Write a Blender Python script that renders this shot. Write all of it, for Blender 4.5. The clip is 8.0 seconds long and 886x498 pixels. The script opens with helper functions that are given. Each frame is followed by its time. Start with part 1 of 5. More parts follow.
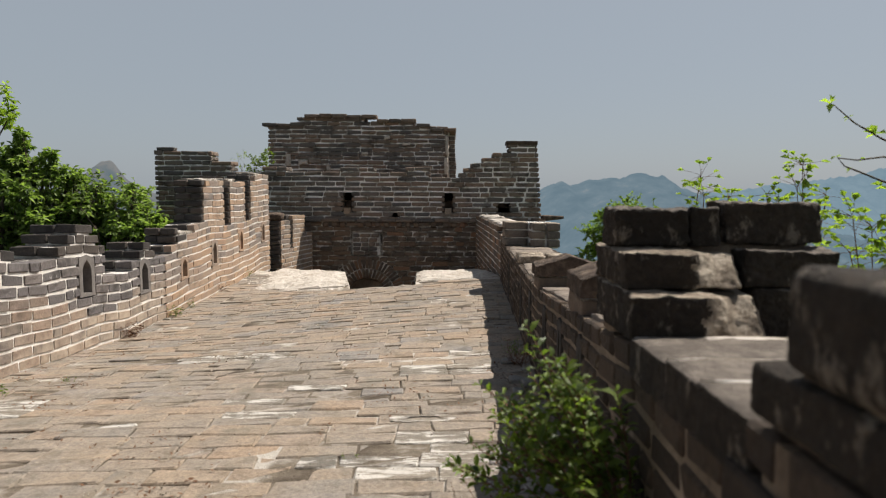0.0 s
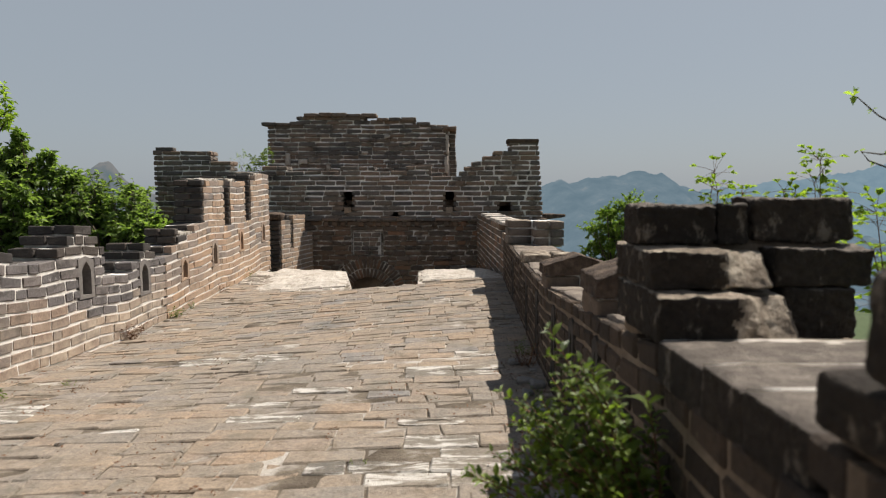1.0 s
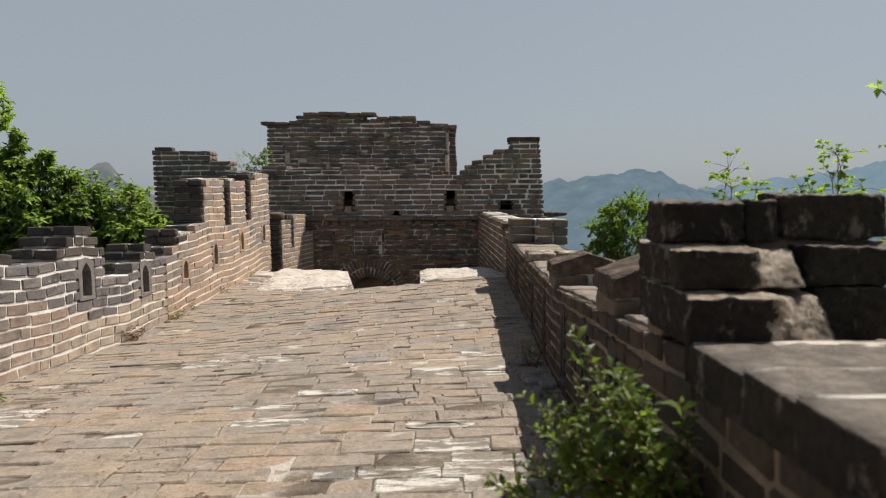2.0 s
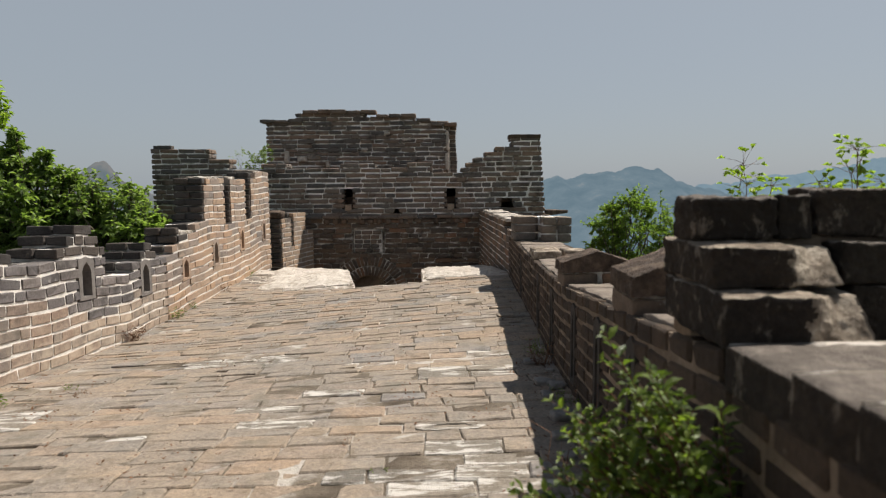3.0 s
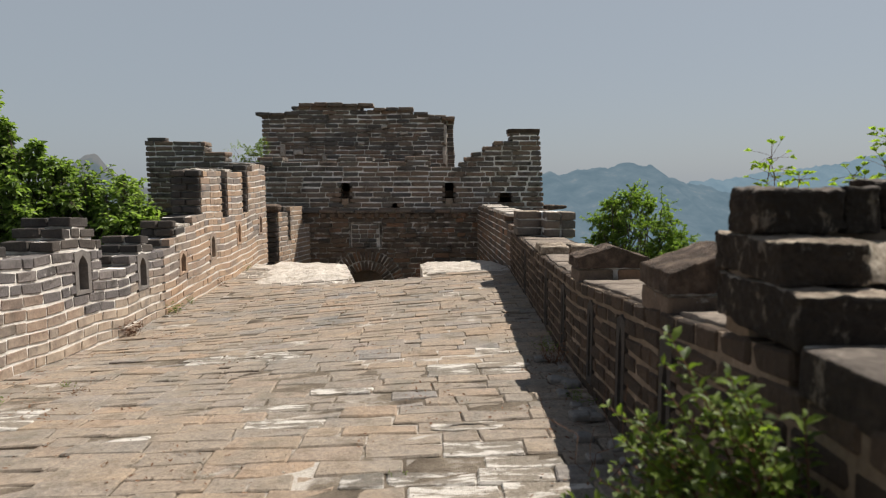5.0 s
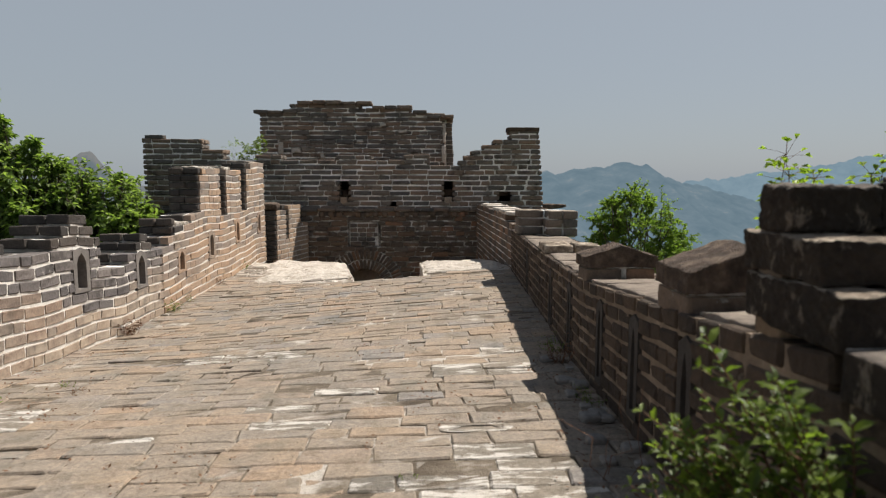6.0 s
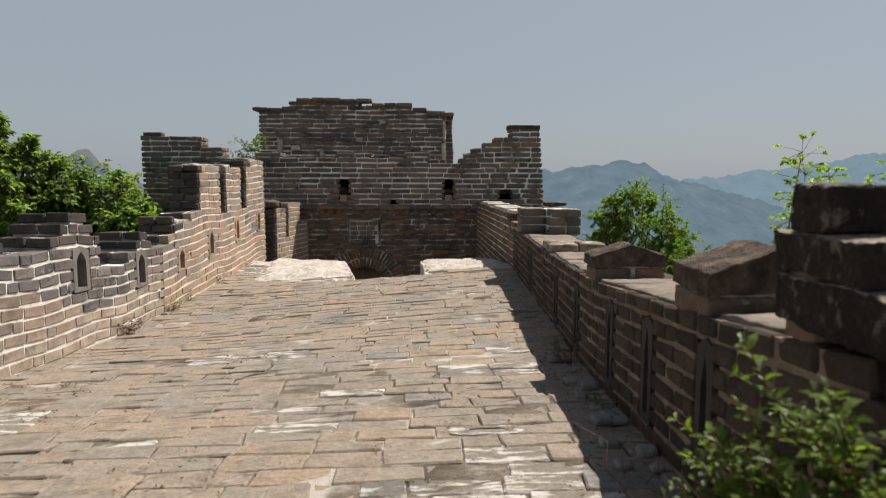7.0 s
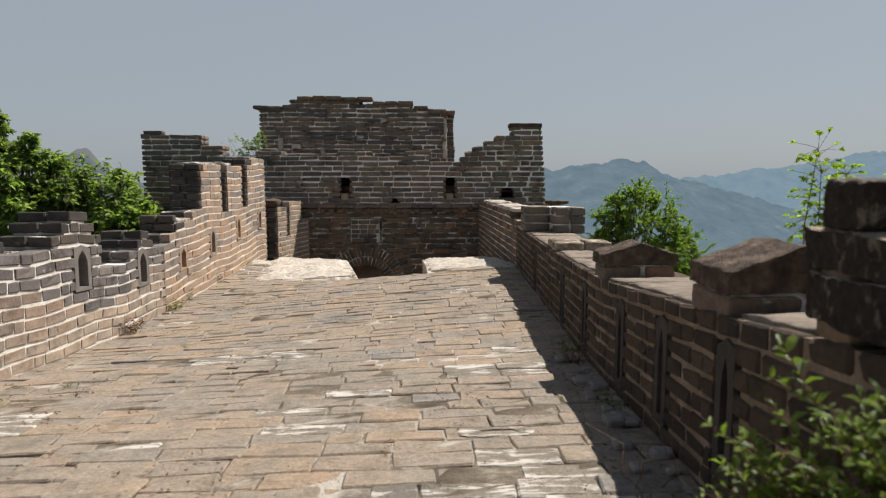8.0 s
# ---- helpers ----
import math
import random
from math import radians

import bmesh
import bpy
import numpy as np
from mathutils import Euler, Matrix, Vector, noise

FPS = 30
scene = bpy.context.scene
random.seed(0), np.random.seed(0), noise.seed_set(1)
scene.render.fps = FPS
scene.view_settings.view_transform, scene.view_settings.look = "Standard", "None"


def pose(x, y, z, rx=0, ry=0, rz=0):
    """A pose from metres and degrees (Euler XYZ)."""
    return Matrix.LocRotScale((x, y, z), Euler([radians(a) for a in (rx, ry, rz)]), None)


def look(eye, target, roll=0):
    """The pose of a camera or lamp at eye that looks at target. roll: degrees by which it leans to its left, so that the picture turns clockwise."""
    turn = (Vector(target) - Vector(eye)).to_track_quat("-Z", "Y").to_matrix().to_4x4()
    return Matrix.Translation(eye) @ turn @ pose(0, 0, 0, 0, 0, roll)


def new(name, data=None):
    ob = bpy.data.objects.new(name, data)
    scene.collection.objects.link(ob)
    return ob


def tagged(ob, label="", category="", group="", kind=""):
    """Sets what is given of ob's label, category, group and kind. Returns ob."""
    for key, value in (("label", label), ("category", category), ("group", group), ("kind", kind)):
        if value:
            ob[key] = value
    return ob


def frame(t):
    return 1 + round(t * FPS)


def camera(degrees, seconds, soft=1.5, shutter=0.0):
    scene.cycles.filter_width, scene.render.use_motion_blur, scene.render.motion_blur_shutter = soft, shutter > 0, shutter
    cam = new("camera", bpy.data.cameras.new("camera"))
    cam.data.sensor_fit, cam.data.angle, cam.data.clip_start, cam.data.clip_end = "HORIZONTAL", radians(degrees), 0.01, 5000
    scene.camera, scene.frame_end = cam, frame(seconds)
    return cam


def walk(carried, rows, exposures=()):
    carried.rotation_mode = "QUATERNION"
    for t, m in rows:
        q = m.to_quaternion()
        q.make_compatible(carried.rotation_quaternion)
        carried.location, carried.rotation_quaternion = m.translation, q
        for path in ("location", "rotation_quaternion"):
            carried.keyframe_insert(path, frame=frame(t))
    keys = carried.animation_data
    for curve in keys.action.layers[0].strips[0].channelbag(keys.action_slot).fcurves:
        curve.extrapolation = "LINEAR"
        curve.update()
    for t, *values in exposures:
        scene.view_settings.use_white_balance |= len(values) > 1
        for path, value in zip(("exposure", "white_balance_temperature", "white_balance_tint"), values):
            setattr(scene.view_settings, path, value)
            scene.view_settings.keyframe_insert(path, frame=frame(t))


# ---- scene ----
# ---- camera ----
cam = camera(70.37, 8.0, soft=1.2)
cam.data.dof.use_dof = True
cam.data.dof.focus_distance = 9.0
cam.data.dof.aperture_fstop = 3.6
PATH = [
    (0.0, look((-0.0152, -0.0505, 1.5054), (-0.0085, 9.9090, 0.6066), 0.304)),
    (0.5, look((-0.0339, -0.0142, 1.5034), (-0.0176, 9.9447, 0.5979), 0.110)),
    (1.0, look((-0.0594, 0.0231, 1.5009), (-0.0416, 9.9810, 0.5850), -0.039)),
    (1.5, look((-0.0825, 0.0556, 1.4992), (-0.0621, 10.0128, 0.5752), -0.206)),
    (3.0, look((-0.1635, 0.1491, 1.4914), (-0.1027, 10.1025, 0.5286), -0.491)),
    (3.5, look((-0.1914, 0.1788, 1.4877), (-0.1132, 10.1299, 0.5034), -0.509)),
    (4.0, look((-0.2183, 0.2049, 1.4850), (-0.1050, 10.1537, 0.4811), -0.416)),
    (4.5, look((-0.2487, 0.2335, 1.4823), (-0.1052, 10.1796, 0.4557), -0.269)),
    (6.0, look((-0.3411, 0.3128, 1.4697), (-0.1033, 10.2539, 0.4121), 0.039)),
    (6.5, look((-0.3674, 0.3433, 1.4699), (-0.1142, 10.2823, 0.3959), 0.088)),
    (7.0, look((-0.3937, 0.3687, 1.4715), (-0.1216, 10.3053, 0.3805), 0.097)),
    (7.5, look((-0.4194, 0.3957, 1.4691), (-0.1410, 10.3305, 0.3642), 0.081)),
    (8.0, look((-0.4376, 0.4209, 1.4650), (-0.1593, 10.3550, 0.3532), 0.033)),
]
walk(cam, PATH)

# ---- light ----
SUN_TO = Vector((0.52, 0.40, 1.0)).normalized()
world = bpy.data.worlds.new("world")
scene.world = world
world.use_nodes = True
wn = world.node_tree
sky = wn.nodes.new("ShaderNodeTexSky")
sky.sky_type = "NISHITA"
sky.sun_disc = False
sky.sun_elevation = math.asin(SUN_TO.z)
sky.sun_rotation = math.atan2(SUN_TO.x, SUN_TO.y)
sky.altitude = 600
sky.air_density = 1.0
sky.dust_density = 3.0
sky.ozone_density = 1.2
bg = wn.nodes["Background"]
bg.inputs["Strength"].default_value = 0.086
haze = wn.nodes.new("ShaderNodeMix")
haze.data_type = "RGBA"
haze.inputs[0].default_value = 0.85
haze.inputs[7].default_value = (3.0, 3.33, 3.66, 1)
wn.links.new(sky.outputs[0], haze.inputs[6])
deep = wn.nodes.new("ShaderNodeTexCoord")
height = wn.nodes.new("ShaderNodeSeparateXYZ")
wn.links.new(deep.outputs["Generated"], height.inputs[0])
zenith = wn.nodes.new("ShaderNodeValToRGB")
zenith.color_ramp.elements[0].position, zenith.color_ramp.elements[0].color = 0.36, (1, 1, 1, 1)
zenith.color_ramp.elements[1].position, zenith.color_ramp.elements[1].color = 0.95, (0.36, 0.42, 0.53, 1)
wn.links.new(height.outputs[2], zenith.inputs[0])
dome = wn.nodes.new("ShaderNodeMix")
dome.data_type, dome.blend_type = "RGBA", "MULTIPLY"
dome.inputs[0].default_value = 1.0
wn.links.new(haze.outputs[2], dome.inputs[6])
wn.links.new(zenith.outputs[0], dome.inputs[7])
wn.links.new(dome.outputs[2], bg.inputs[0])
sun_data = bpy.data.lights.new("sun", "SUN")
sun_data.energy = 5.0
sun_data.angle = radians(0.6)
sun_data.color = (1.0, 0.95, 0.87)
sun = new("sun", sun_data)
sun.matrix_world = look(tuple(SUN_TO * 50), (0, 0, 0))
scene.view_settings.exposure = 0.44


# ---- materials ----
def ramp(nt, fac, stops):
    n = nt.nodes.new("ShaderNodeValToRGB")
    el = n.color_ramp.elements
    while len(el) < len(stops):
        el.new(0.5)
    for e, (p, c) in zip(el, stops):
        e.position, e.color = p, (*c, 1)
    nt.links.new(fac, n.inputs[0])
    return n.outputs[0]


def noise_node(nt, coord, scale, detail=4.0, rough=0.6, out="Fac"):
    n = nt.nodes.new("ShaderNodeTexNoise")
    n.inputs["Scale"].default_value = scale
    n.inputs["Detail"].default_value = detail
    n.inputs["Roughness"].default_value = rough
    nt.links.new(coord, n.inputs["Vector"])
    return n.outputs[out]


def mixc(nt, fac, a, b, mode="MIX"):
    n = nt.nodes.new("ShaderNodeMix")
    n.data_type, n.blend_type = "RGBA", mode
    for i, v in ((0, fac), (6, a), (7, b)):
        if isinstance(v, (int, float)):
            n.inputs[i].default_value = v
        elif isinstance(v, tuple):
            n.inputs[i].default_value = (*v, 1)
        else:
            nt.links.new(v, n.inputs[i])
    return n.outputs[2]


def mathn(nt, op, a, b=0.0, c=0.0):
    n = nt.nodes.new("ShaderNodeMath")
    n.operation = op
    for i, v in enumerate((a, b, c)):
        if isinstance(v, (int, float)):
            n.inputs[i].default_value = v
        else:
            nt.links.new(v, n.inputs[i])
    return n.outputs[0]


def base_mat(name, rough=0.9):
    m = bpy.data.materials.new(name)
    m.use_nodes = True
    nt = m.node_tree
    b = nt.nodes["Principled BSDF"]
    b.inputs["Roughness"].default_value = rough
    b.inputs["Specular IOR Level"].default_value = 0.25
    g = nt.nodes.new("ShaderNodeNewGeometry")
    return m, nt, b, g


def piece_random(nt, g):
    o = nt.nodes.new("ShaderNodeObjectInfo")
    s = mathn(nt, "ADD", g.outputs["Random Per Island"], o.outputs["Random"])
    return mathn(nt, "FRACT", s)


def masonry_mat(name, stops, stain=(0.05, 0.045, 0.04), lime=(0.62, 0.58, 0.53), lime_at=0.66, stain_at=0.55, bump=0.5, grain=0.6, streak=None):
    """Fired brick: a colour per brick, mottled, with soot stains and lime bloom."""
    m, nt, b, g = base_mat(name)
    pos = g.outputs["Position"]
    r = piece_random(nt, g)
    col = ramp(nt, r, stops)
    fine = noise_node(nt, pos, 55, 5, 0.7)
    col = mixc(nt, grain, col, ramp(nt, fine, [(0.25, (0.45, 0.45, 0.45)), (0.75, (1.35, 1.33, 1.3))]), "MULTIPLY")
    big = noise_node(nt, pos, 3.2, 5, 0.65)
    f1 = ramp(nt, big, [(stain_at, (0, 0, 0)), (stain_at + 0.14, (0.75, 0.75, 0.75))])
    col = mixc(nt, f1, col, stain)
    src = pos
    if streak:
        mp = nt.nodes.new("ShaderNodeMapping")
        mp.inputs["Scale"].default_value = streak
        nt.links.new(pos, mp.inputs["Vector"])
        src = mp.outputs[0]
    n2 = noise_node(nt, src, 9.0, 6, 0.7)
    mid = noise_node(nt, pos, 17.0, 5, 0.7)
    col = mixc(nt, 0.5 * grain, col, ramp(nt, mid, [(0.3, (0.55, 0.54, 0.53)), (0.7, (1.3, 1.28, 1.25))]), "MULTIPLY")
    f2 = ramp(nt, n2, [(lime_at, (0, 0, 0)), (lime_at + 0.07, (0.7, 0.7, 0.7))])
    col = mixc(nt, f2, col, lime)
    nt.links.new(col, b.inputs["Base Color"])
    bp = nt.nodes.new("ShaderNodeBump")
    bp.inputs["Strength"].default_value = bump
    bp.inputs["Distance"].default_value = 0.012
    h = mathn(nt, "ADD", noise_node(nt, pos, 38, 6, 0.7), mathn(nt, "MULTIPLY", n2, 0.8))
    nt.links.new(h, bp.inputs["Height"])
    nt.links.new(bp.outputs[0], b.inputs["Normal"])
    return m


def rough_mat(name, stops, scale=6.0, scale2=45.0, bump=0.5, rough=0.92, dist=0.01):
    m, nt, b, g = base_mat(name, rough)
    pos = g.outputs["Position"]
    a = noise_node(nt, pos, scale, 6, 0.65)
    c = noise_node(nt, pos, scale2, 5, 0.7)
    col = ramp(nt, a, stops)
    col = mixc(nt, 0.5, col, ramp(nt, c, [(0.25, (0.5, 0.5, 0.5)), (0.75, (1.3, 1.3, 1.3))]), "MULTIPLY")
    nt.links.new(col, b.inputs["Base Color"])
    bp = nt.nodes.new("ShaderNodeBump")
    bp.inputs["Strength"].default_value = bump
    bp.inputs["Distance"].default_value = dist
    nt.links.new(c, bp.inputs["Height"])
    nt.links.new(bp.outputs[0], b.inputs["Normal"])
    return m


def leaf_mat(name, a, bcol, trans=0.45):
    m, nt, b, g = base_mat(name, 0.5)
    b.inputs["Specular IOR Level"].default_value = 0.35
    r = g.outputs["Random Per Island"]
    col = ramp(nt, r, [(0.0, a), (0.6, bcol), (1.0, tuple(min(1, v * 1.5) for v in bcol))])
    nt.links.new(col, b.inputs["Base Color"])
    tr = nt.nodes.new("ShaderNodeBsdfTranslucent")
    nt.links.new(mixc(nt, 1.0, col, (1.3, 1.5, 0.6), "MULTIPLY"), tr.inputs["Color"])
    mx = nt.nodes.new("ShaderNodeMixShader")
    mx.inputs[0].default_value = trans
    nt.links.new(b.outputs[0], mx.inputs[1])
    nt.links.new(tr.outputs[0], mx.inputs[2])
    nt.links.new(mx.outputs[0], nt.nodes["Material Output"].inputs["Surface"])
    return m


M_BRICK = masonry_mat("weathered_grey_tan_brick", [(0.0, (0.1309, 0.1130, 0.1073)), (0.3, (0.1963, 0.1627, 0.1446)), (0.55, (0.2524, 0.1899, 0.1539)), (0.8, (0.2897, 0.2034, 0.1539)), (1.0, (0.1776, 0.1492, 0.1400))], bump=0.9, grain=0.8)
M_BRICK_GREY = masonry_mat("violet_grey_brick", [(0.0, (0.128, 0.116, 0.116)), (0.4, (0.172, 0.154, 0.15)), (0.75, (0.205, 0.178, 0.166)), (1.0, (0.15, 0.136, 0.134))], bump=0.9, grain=0.8)
# dark old brick of the top courses; elsewhere it paints merlon-end shade
M_BRICK_OLD_SHADE = masonry_mat("dark_old_and_shade_brick", [(0.0, (0.055, 0.049, 0.046)), (0.4, (0.08, 0.07, 0.064)), (0.75, (0.105, 0.086, 0.073)), (1.0, (0.07, 0.061, 0.056))], stain=(0.03, 0.026, 0.023), lime=(0.5, 0.46, 0.4), lime_at=0.70, bump=1.0)
M_BRICK_TAN = masonry_mat("sun_bleached_tan_brick", [(0.0, (0.2164, 0.1839, 0.1656)), (0.3, (0.3101, 0.2489, 0.2020)), (0.55, (0.3895, 0.2865, 0.2069)), (0.8, (0.4183, 0.2788, 0.1854)), (1.0, (0.2741, 0.2262, 0.1954))], lime=(0.5, 0.45, 0.38), lime_at=0.66, bump=0.7)


def foot_lime(m, z_lo, z_hi, colour):
    """Lime and splashed earth that cling to the lowest courses in an uneven tide line."""
    nt = m.node_tree
    b = nt.nodes["Principled BSDF"]
    src = b.inputs["Base Color"].links[0].from_socket
    g = nt.nodes.new("ShaderNodeNewGeometry")
    sep = nt.nodes.new("ShaderNodeSeparateXYZ")
    nt.links.new(g.outputs["Position"], sep.inputs[0])
    mr = nt.nodes.new("ShaderNodeMapRange")
    mr.inputs[1].default_value, mr.inputs[2].default_value, mr.inputs[3].default_value, mr.inputs[4].default_value = z_lo, z_hi, 1.0, 0.0
    nt.links.new(sep.outputs[2], mr.inputs[0])
    n = noise_node(nt, g.outputs["Position"], 4.0, 5, 0.7)
    f = mathn(nt, "MULTIPLY", mr.outputs[0], ramp(nt, n, [(0.35, (0.1, 0.1, 0.1)), (0.65, (0.8, 0.8, 0.8))]))
    nt.links.new(mixc(nt, f, src, colour), b.inputs["Base Color"])


foot_lime(M_BRICK_TAN, 0.05, 0.55, (0.46, 0.31, 0.2))
foot_lime(M_BRICK, 0.22, 0.66, (0.52, 0.42, 0.32))
# brick of the parapet in shade; the shade is darkened into its colour
M_BRICK_R = masonry_mat("shade_darkened_brick", [(0.0, (0.0444, 0.0326, 0.0248)), (0.4, (0.0667, 0.0480, 0.0356)), (0.75, (0.0961, 0.0678, 0.0480)), (1.0, (0.0561, 0.0420, 0.0322))], stain=(0.026, 0.02, 0.016), lime=(0.30, 0.25, 0.195), lime_at=0.645, bump=1.2)
# lime crust on a ground darkened to paint the blocks' shaded sides
M_BLOCK = masonry_mat("lime_crusted_shade_dark_brick", [(0.0, (0.0481, 0.0365, 0.0278)), (0.5, (0.0651, 0.0485, 0.0366)), (1.0, (0.0567, 0.0442, 0.0338))], stain=(0.030, 0.024, 0.019), stain_at=0.47, lime=(0.30, 0.245, 0.19), lime_at=0.565, bump=2.2, grain=0.9, streak=(1.25, 1.25, 0.7))
M_BRICK_T = masonry_mat("dark_tower_brick", [(0.0, (0.1071, 0.0980, 0.0918)), (0.35, (0.1607, 0.1378, 0.1178)), (0.6, (0.1989, 0.1560, 0.1238)), (0.9, (0.235, 0.165, 0.122)), (1.0, (0.150, 0.136, 0.126))], stain=(0.035, 0.03, 0.026), lime_at=0.66, bump=0.9)
M_FLOOR = masonry_mat("worn_floor_brick", [(0.0, (0.2605, 0.2295, 0.1991)), (0.3, (0.2923, 0.2456, 0.2024)), (0.6, (0.3103, 0.2539, 0.2024)), (0.85, (0.3262, 0.2517, 0.1926)), (0.97, (0.2605, 0.2357, 0.2167))], stain=(0.205, 0.175, 0.138), stain_at=0.53, lime=(0.40, 0.365, 0.315), lime_at=0.67, bump=0.9, grain=0.7, streak=(0.58, 1.76, 1.06))


def worn_patches(m, scale, stops, amount):
    """Wear that runs across the pieces: trodden tan, washed grey, lichen."""
    nt = m.node_tree
    b = nt.nodes["Principled BSDF"]
    src = b.inputs["Base Color"].links[0].from_socket
    g = nt.nodes.new("ShaderNodeNewGeometry")
    n = noise_node(nt, g.outputs["Position"], scale, 7, 0.72)
    nt.links.new(mixc(nt, amount, src, ramp(nt, n, stops), "MULTIPLY"), b.inputs["Base Color"])


worn_patches(M_FLOOR, 1.1, [(0.36, (0.74, 0.80, 0.84)), (0.47, (1.0, 1.0, 1.0)), (0.58, (1.06, 1.0, 0.92)), (0.68, (0.95, 0.93, 0.9))], 0.85)
worn_patches(M_FLOOR, 7.0, [(0.34, (0.62, 0.6, 0.56)), (0.47, (1.0, 1.0, 1.0)), (0.6, (1.12, 1.1, 1.07))], 0.7)
M_LIMED = masonry_mat("lime_patched_floor_brick", [(0.0, (0.21, 0.185, 0.155)), (1.0, (0.26, 0.22, 0.175))], stain=(0.135, 0.122, 0.106), lime=(0.70, 0.65, 0.59), lime_at=0.50, stain_at=0.52, bump=1.0, grain=0.7, streak=(0.45, 1.8, 1.0))
M_LIME = rough_mat("lime_whitened_brick", [(0.28, (0.3080, 0.2585, 0.2051)), (0.45, (0.45, 0.395, 0.335)), (0.7, (0.59, 0.53, 0.47))], 6, 45, bump=0.8)
M_MORTAR = rough_mat("pale_lime_mortar", [(0.3, (0.50, 0.45, 0.40)), (0.5, (0.75, 0.70, 0.635)), (0.72, (0.85, 0.81, 0.75))], 5, 60)
M_MORTAR_T = rough_mat("grey_old_mortar", [(0.36, (0.14, 0.12, 0.10)), (0.45, (0.50, 0.47, 0.43)), (0.54, (0.85, 0.82, 0.78))], 2.3, 50)
M_MORTAR_B = rough_mat("washed_out_mortar", [(0.36, (0.10, 0.085, 0.072)), (0.45, (0.42, 0.385, 0.35)), (0.52, (0.88, 0.85, 0.80))], 3.0, 50)
M_MORTAR_LOW = rough_mat("dark_patchy_mortar", [(0.36, (0.084, 0.07, 0.0588)), (0.5, (0.28, 0.25, 0.21)), (0.6, (0.74, 0.70, 0.64))], 4, 50)
M_BRICK_LOW = masonry_mat("dark_brown_brick", [(0.0, (0.088, 0.074, 0.064)), (0.35, (0.142, 0.108, 0.084)), (0.7, (0.18, 0.126, 0.09)), (0.92, (0.25, 0.14, 0.088)), (1.0, (0.165, 0.148, 0.132))], stain=(0.03, 0.026, 0.022), lime=(0.45, 0.43, 0.4), lime_at=0.63)
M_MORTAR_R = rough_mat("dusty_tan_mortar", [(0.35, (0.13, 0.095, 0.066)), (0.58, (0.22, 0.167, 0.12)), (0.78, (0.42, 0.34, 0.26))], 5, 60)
M_DIRT = rough_mat("floor_joint_earth", [(0.36, (0.07, 0.053, 0.037)), (0.49, (0.17, 0.135, 0.1)), (0.61, (0.46, 0.41, 0.355))], 2.1, 70, bump=1.0)
# pale broken and whitened brick; also paints sunlight on tops and corners
M_PALE_LIT = rough_mat("sunlit_and_broken_pale_brick", [(0.3, (0.10, 0.076, 0.055)), (0.48, (0.235, 0.185, 0.138)), (0.66, (0.50, 0.42, 0.33))], 16, 70, bump=1.0)
# paler brick tops: sunlight put into the colour
M_LIT_TOP = rough_mat("sunlit_brick_top", [(0.3, (0.085, 0.069, 0.057)), (0.52, (0.14, 0.115, 0.096)), (0.72, (0.24, 0.2, 0.168))], 14, 60, bump=1.0)
M_BED = rough_mat("thin_lime_bed", [(0.3, (0.1560, 0.1252, 0.0996)), (0.52, (0.2236, 0.1802, 0.1443)), (0.72, (0.3120, 0.2603, 0.2107))], 11, 60, bump=0.8)
M_STONE = rough_mat("grey_loophole_stone", [(0.3, (0.1755, 0.1620, 0.1485)), (0.7, (0.2970, 0.2700, 0.2430))], 9, 60)
M_LOOP = rough_mat("brown_grey_loophole_slab", [(0.3, (0.135, 0.12, 0.11)), (0.7, (0.23, 0.205, 0.187))], 9, 60)
M_COPING = rough_mat("lichen_brown_coping_stone", [(0.28, (0.045, 0.033, 0.026)), (0.5, (0.115, 0.082, 0.062)), (0.64, (0.2, 0.145, 0.105)), (0.76, (0.30, 0.245, 0.19))], 13, 55, bump=1.0, dist=0.03)
# darker copy of the loophole stone, with painted shade
M_STONE_R = rough_mat("shade_dark_loophole_stone", [(0.3, (0.04, 0.0352, 0.032)), (0.7, (0.072, 0.0624, 0.0544))], 9, 60)
M_EARTH = rough_mat("scrub_hillside", [(0.3, (0.035, 0.055, 0.02)), (0.55, (0.06, 0.085, 0.03)), (0.75, (0.13, 0.11, 0.06))], 0.15, 2.0)
M_BARK = rough_mat("bark", [(0.3, (0.06, 0.045, 0.03)), (0.7, (0.14, 0.11, 0.08))], 12, 60)
M_TWIG = rough_mat("reddish_twig", [(0.3, (0.12, 0.06, 0.035)), (0.7, (0.22, 0.12, 0.07))], 12, 60)
M_LEAF = leaf_mat("tree_leaf", (0.10, 0.148, 0.046), (0.195, 0.248, 0.085), 0.56)
M_LEAF_S = leaf_mat("young_tree_leaf", (0.085, 0.135, 0.033), (0.175, 0.235, 0.056), 0.58)
M_LEAF_Y = leaf_mat("sapling_leaf", (0.16, 0.23, 0.04), (0.27, 0.34, 0.06), 0.5)
M_LEAF_N = leaf_mat("shrub_leaf", (0.05, 0.078, 0.016), (0.132, 0.172, 0.036), 0.5)
# lining of the added boxes, dark in place of interior shade
M_DARK = rough_mat("shade_dark_lining", [(0.3, (0.05, 0.04, 0.035)), (0.7, (0.10, 0.08, 0.065))], 5, 40)


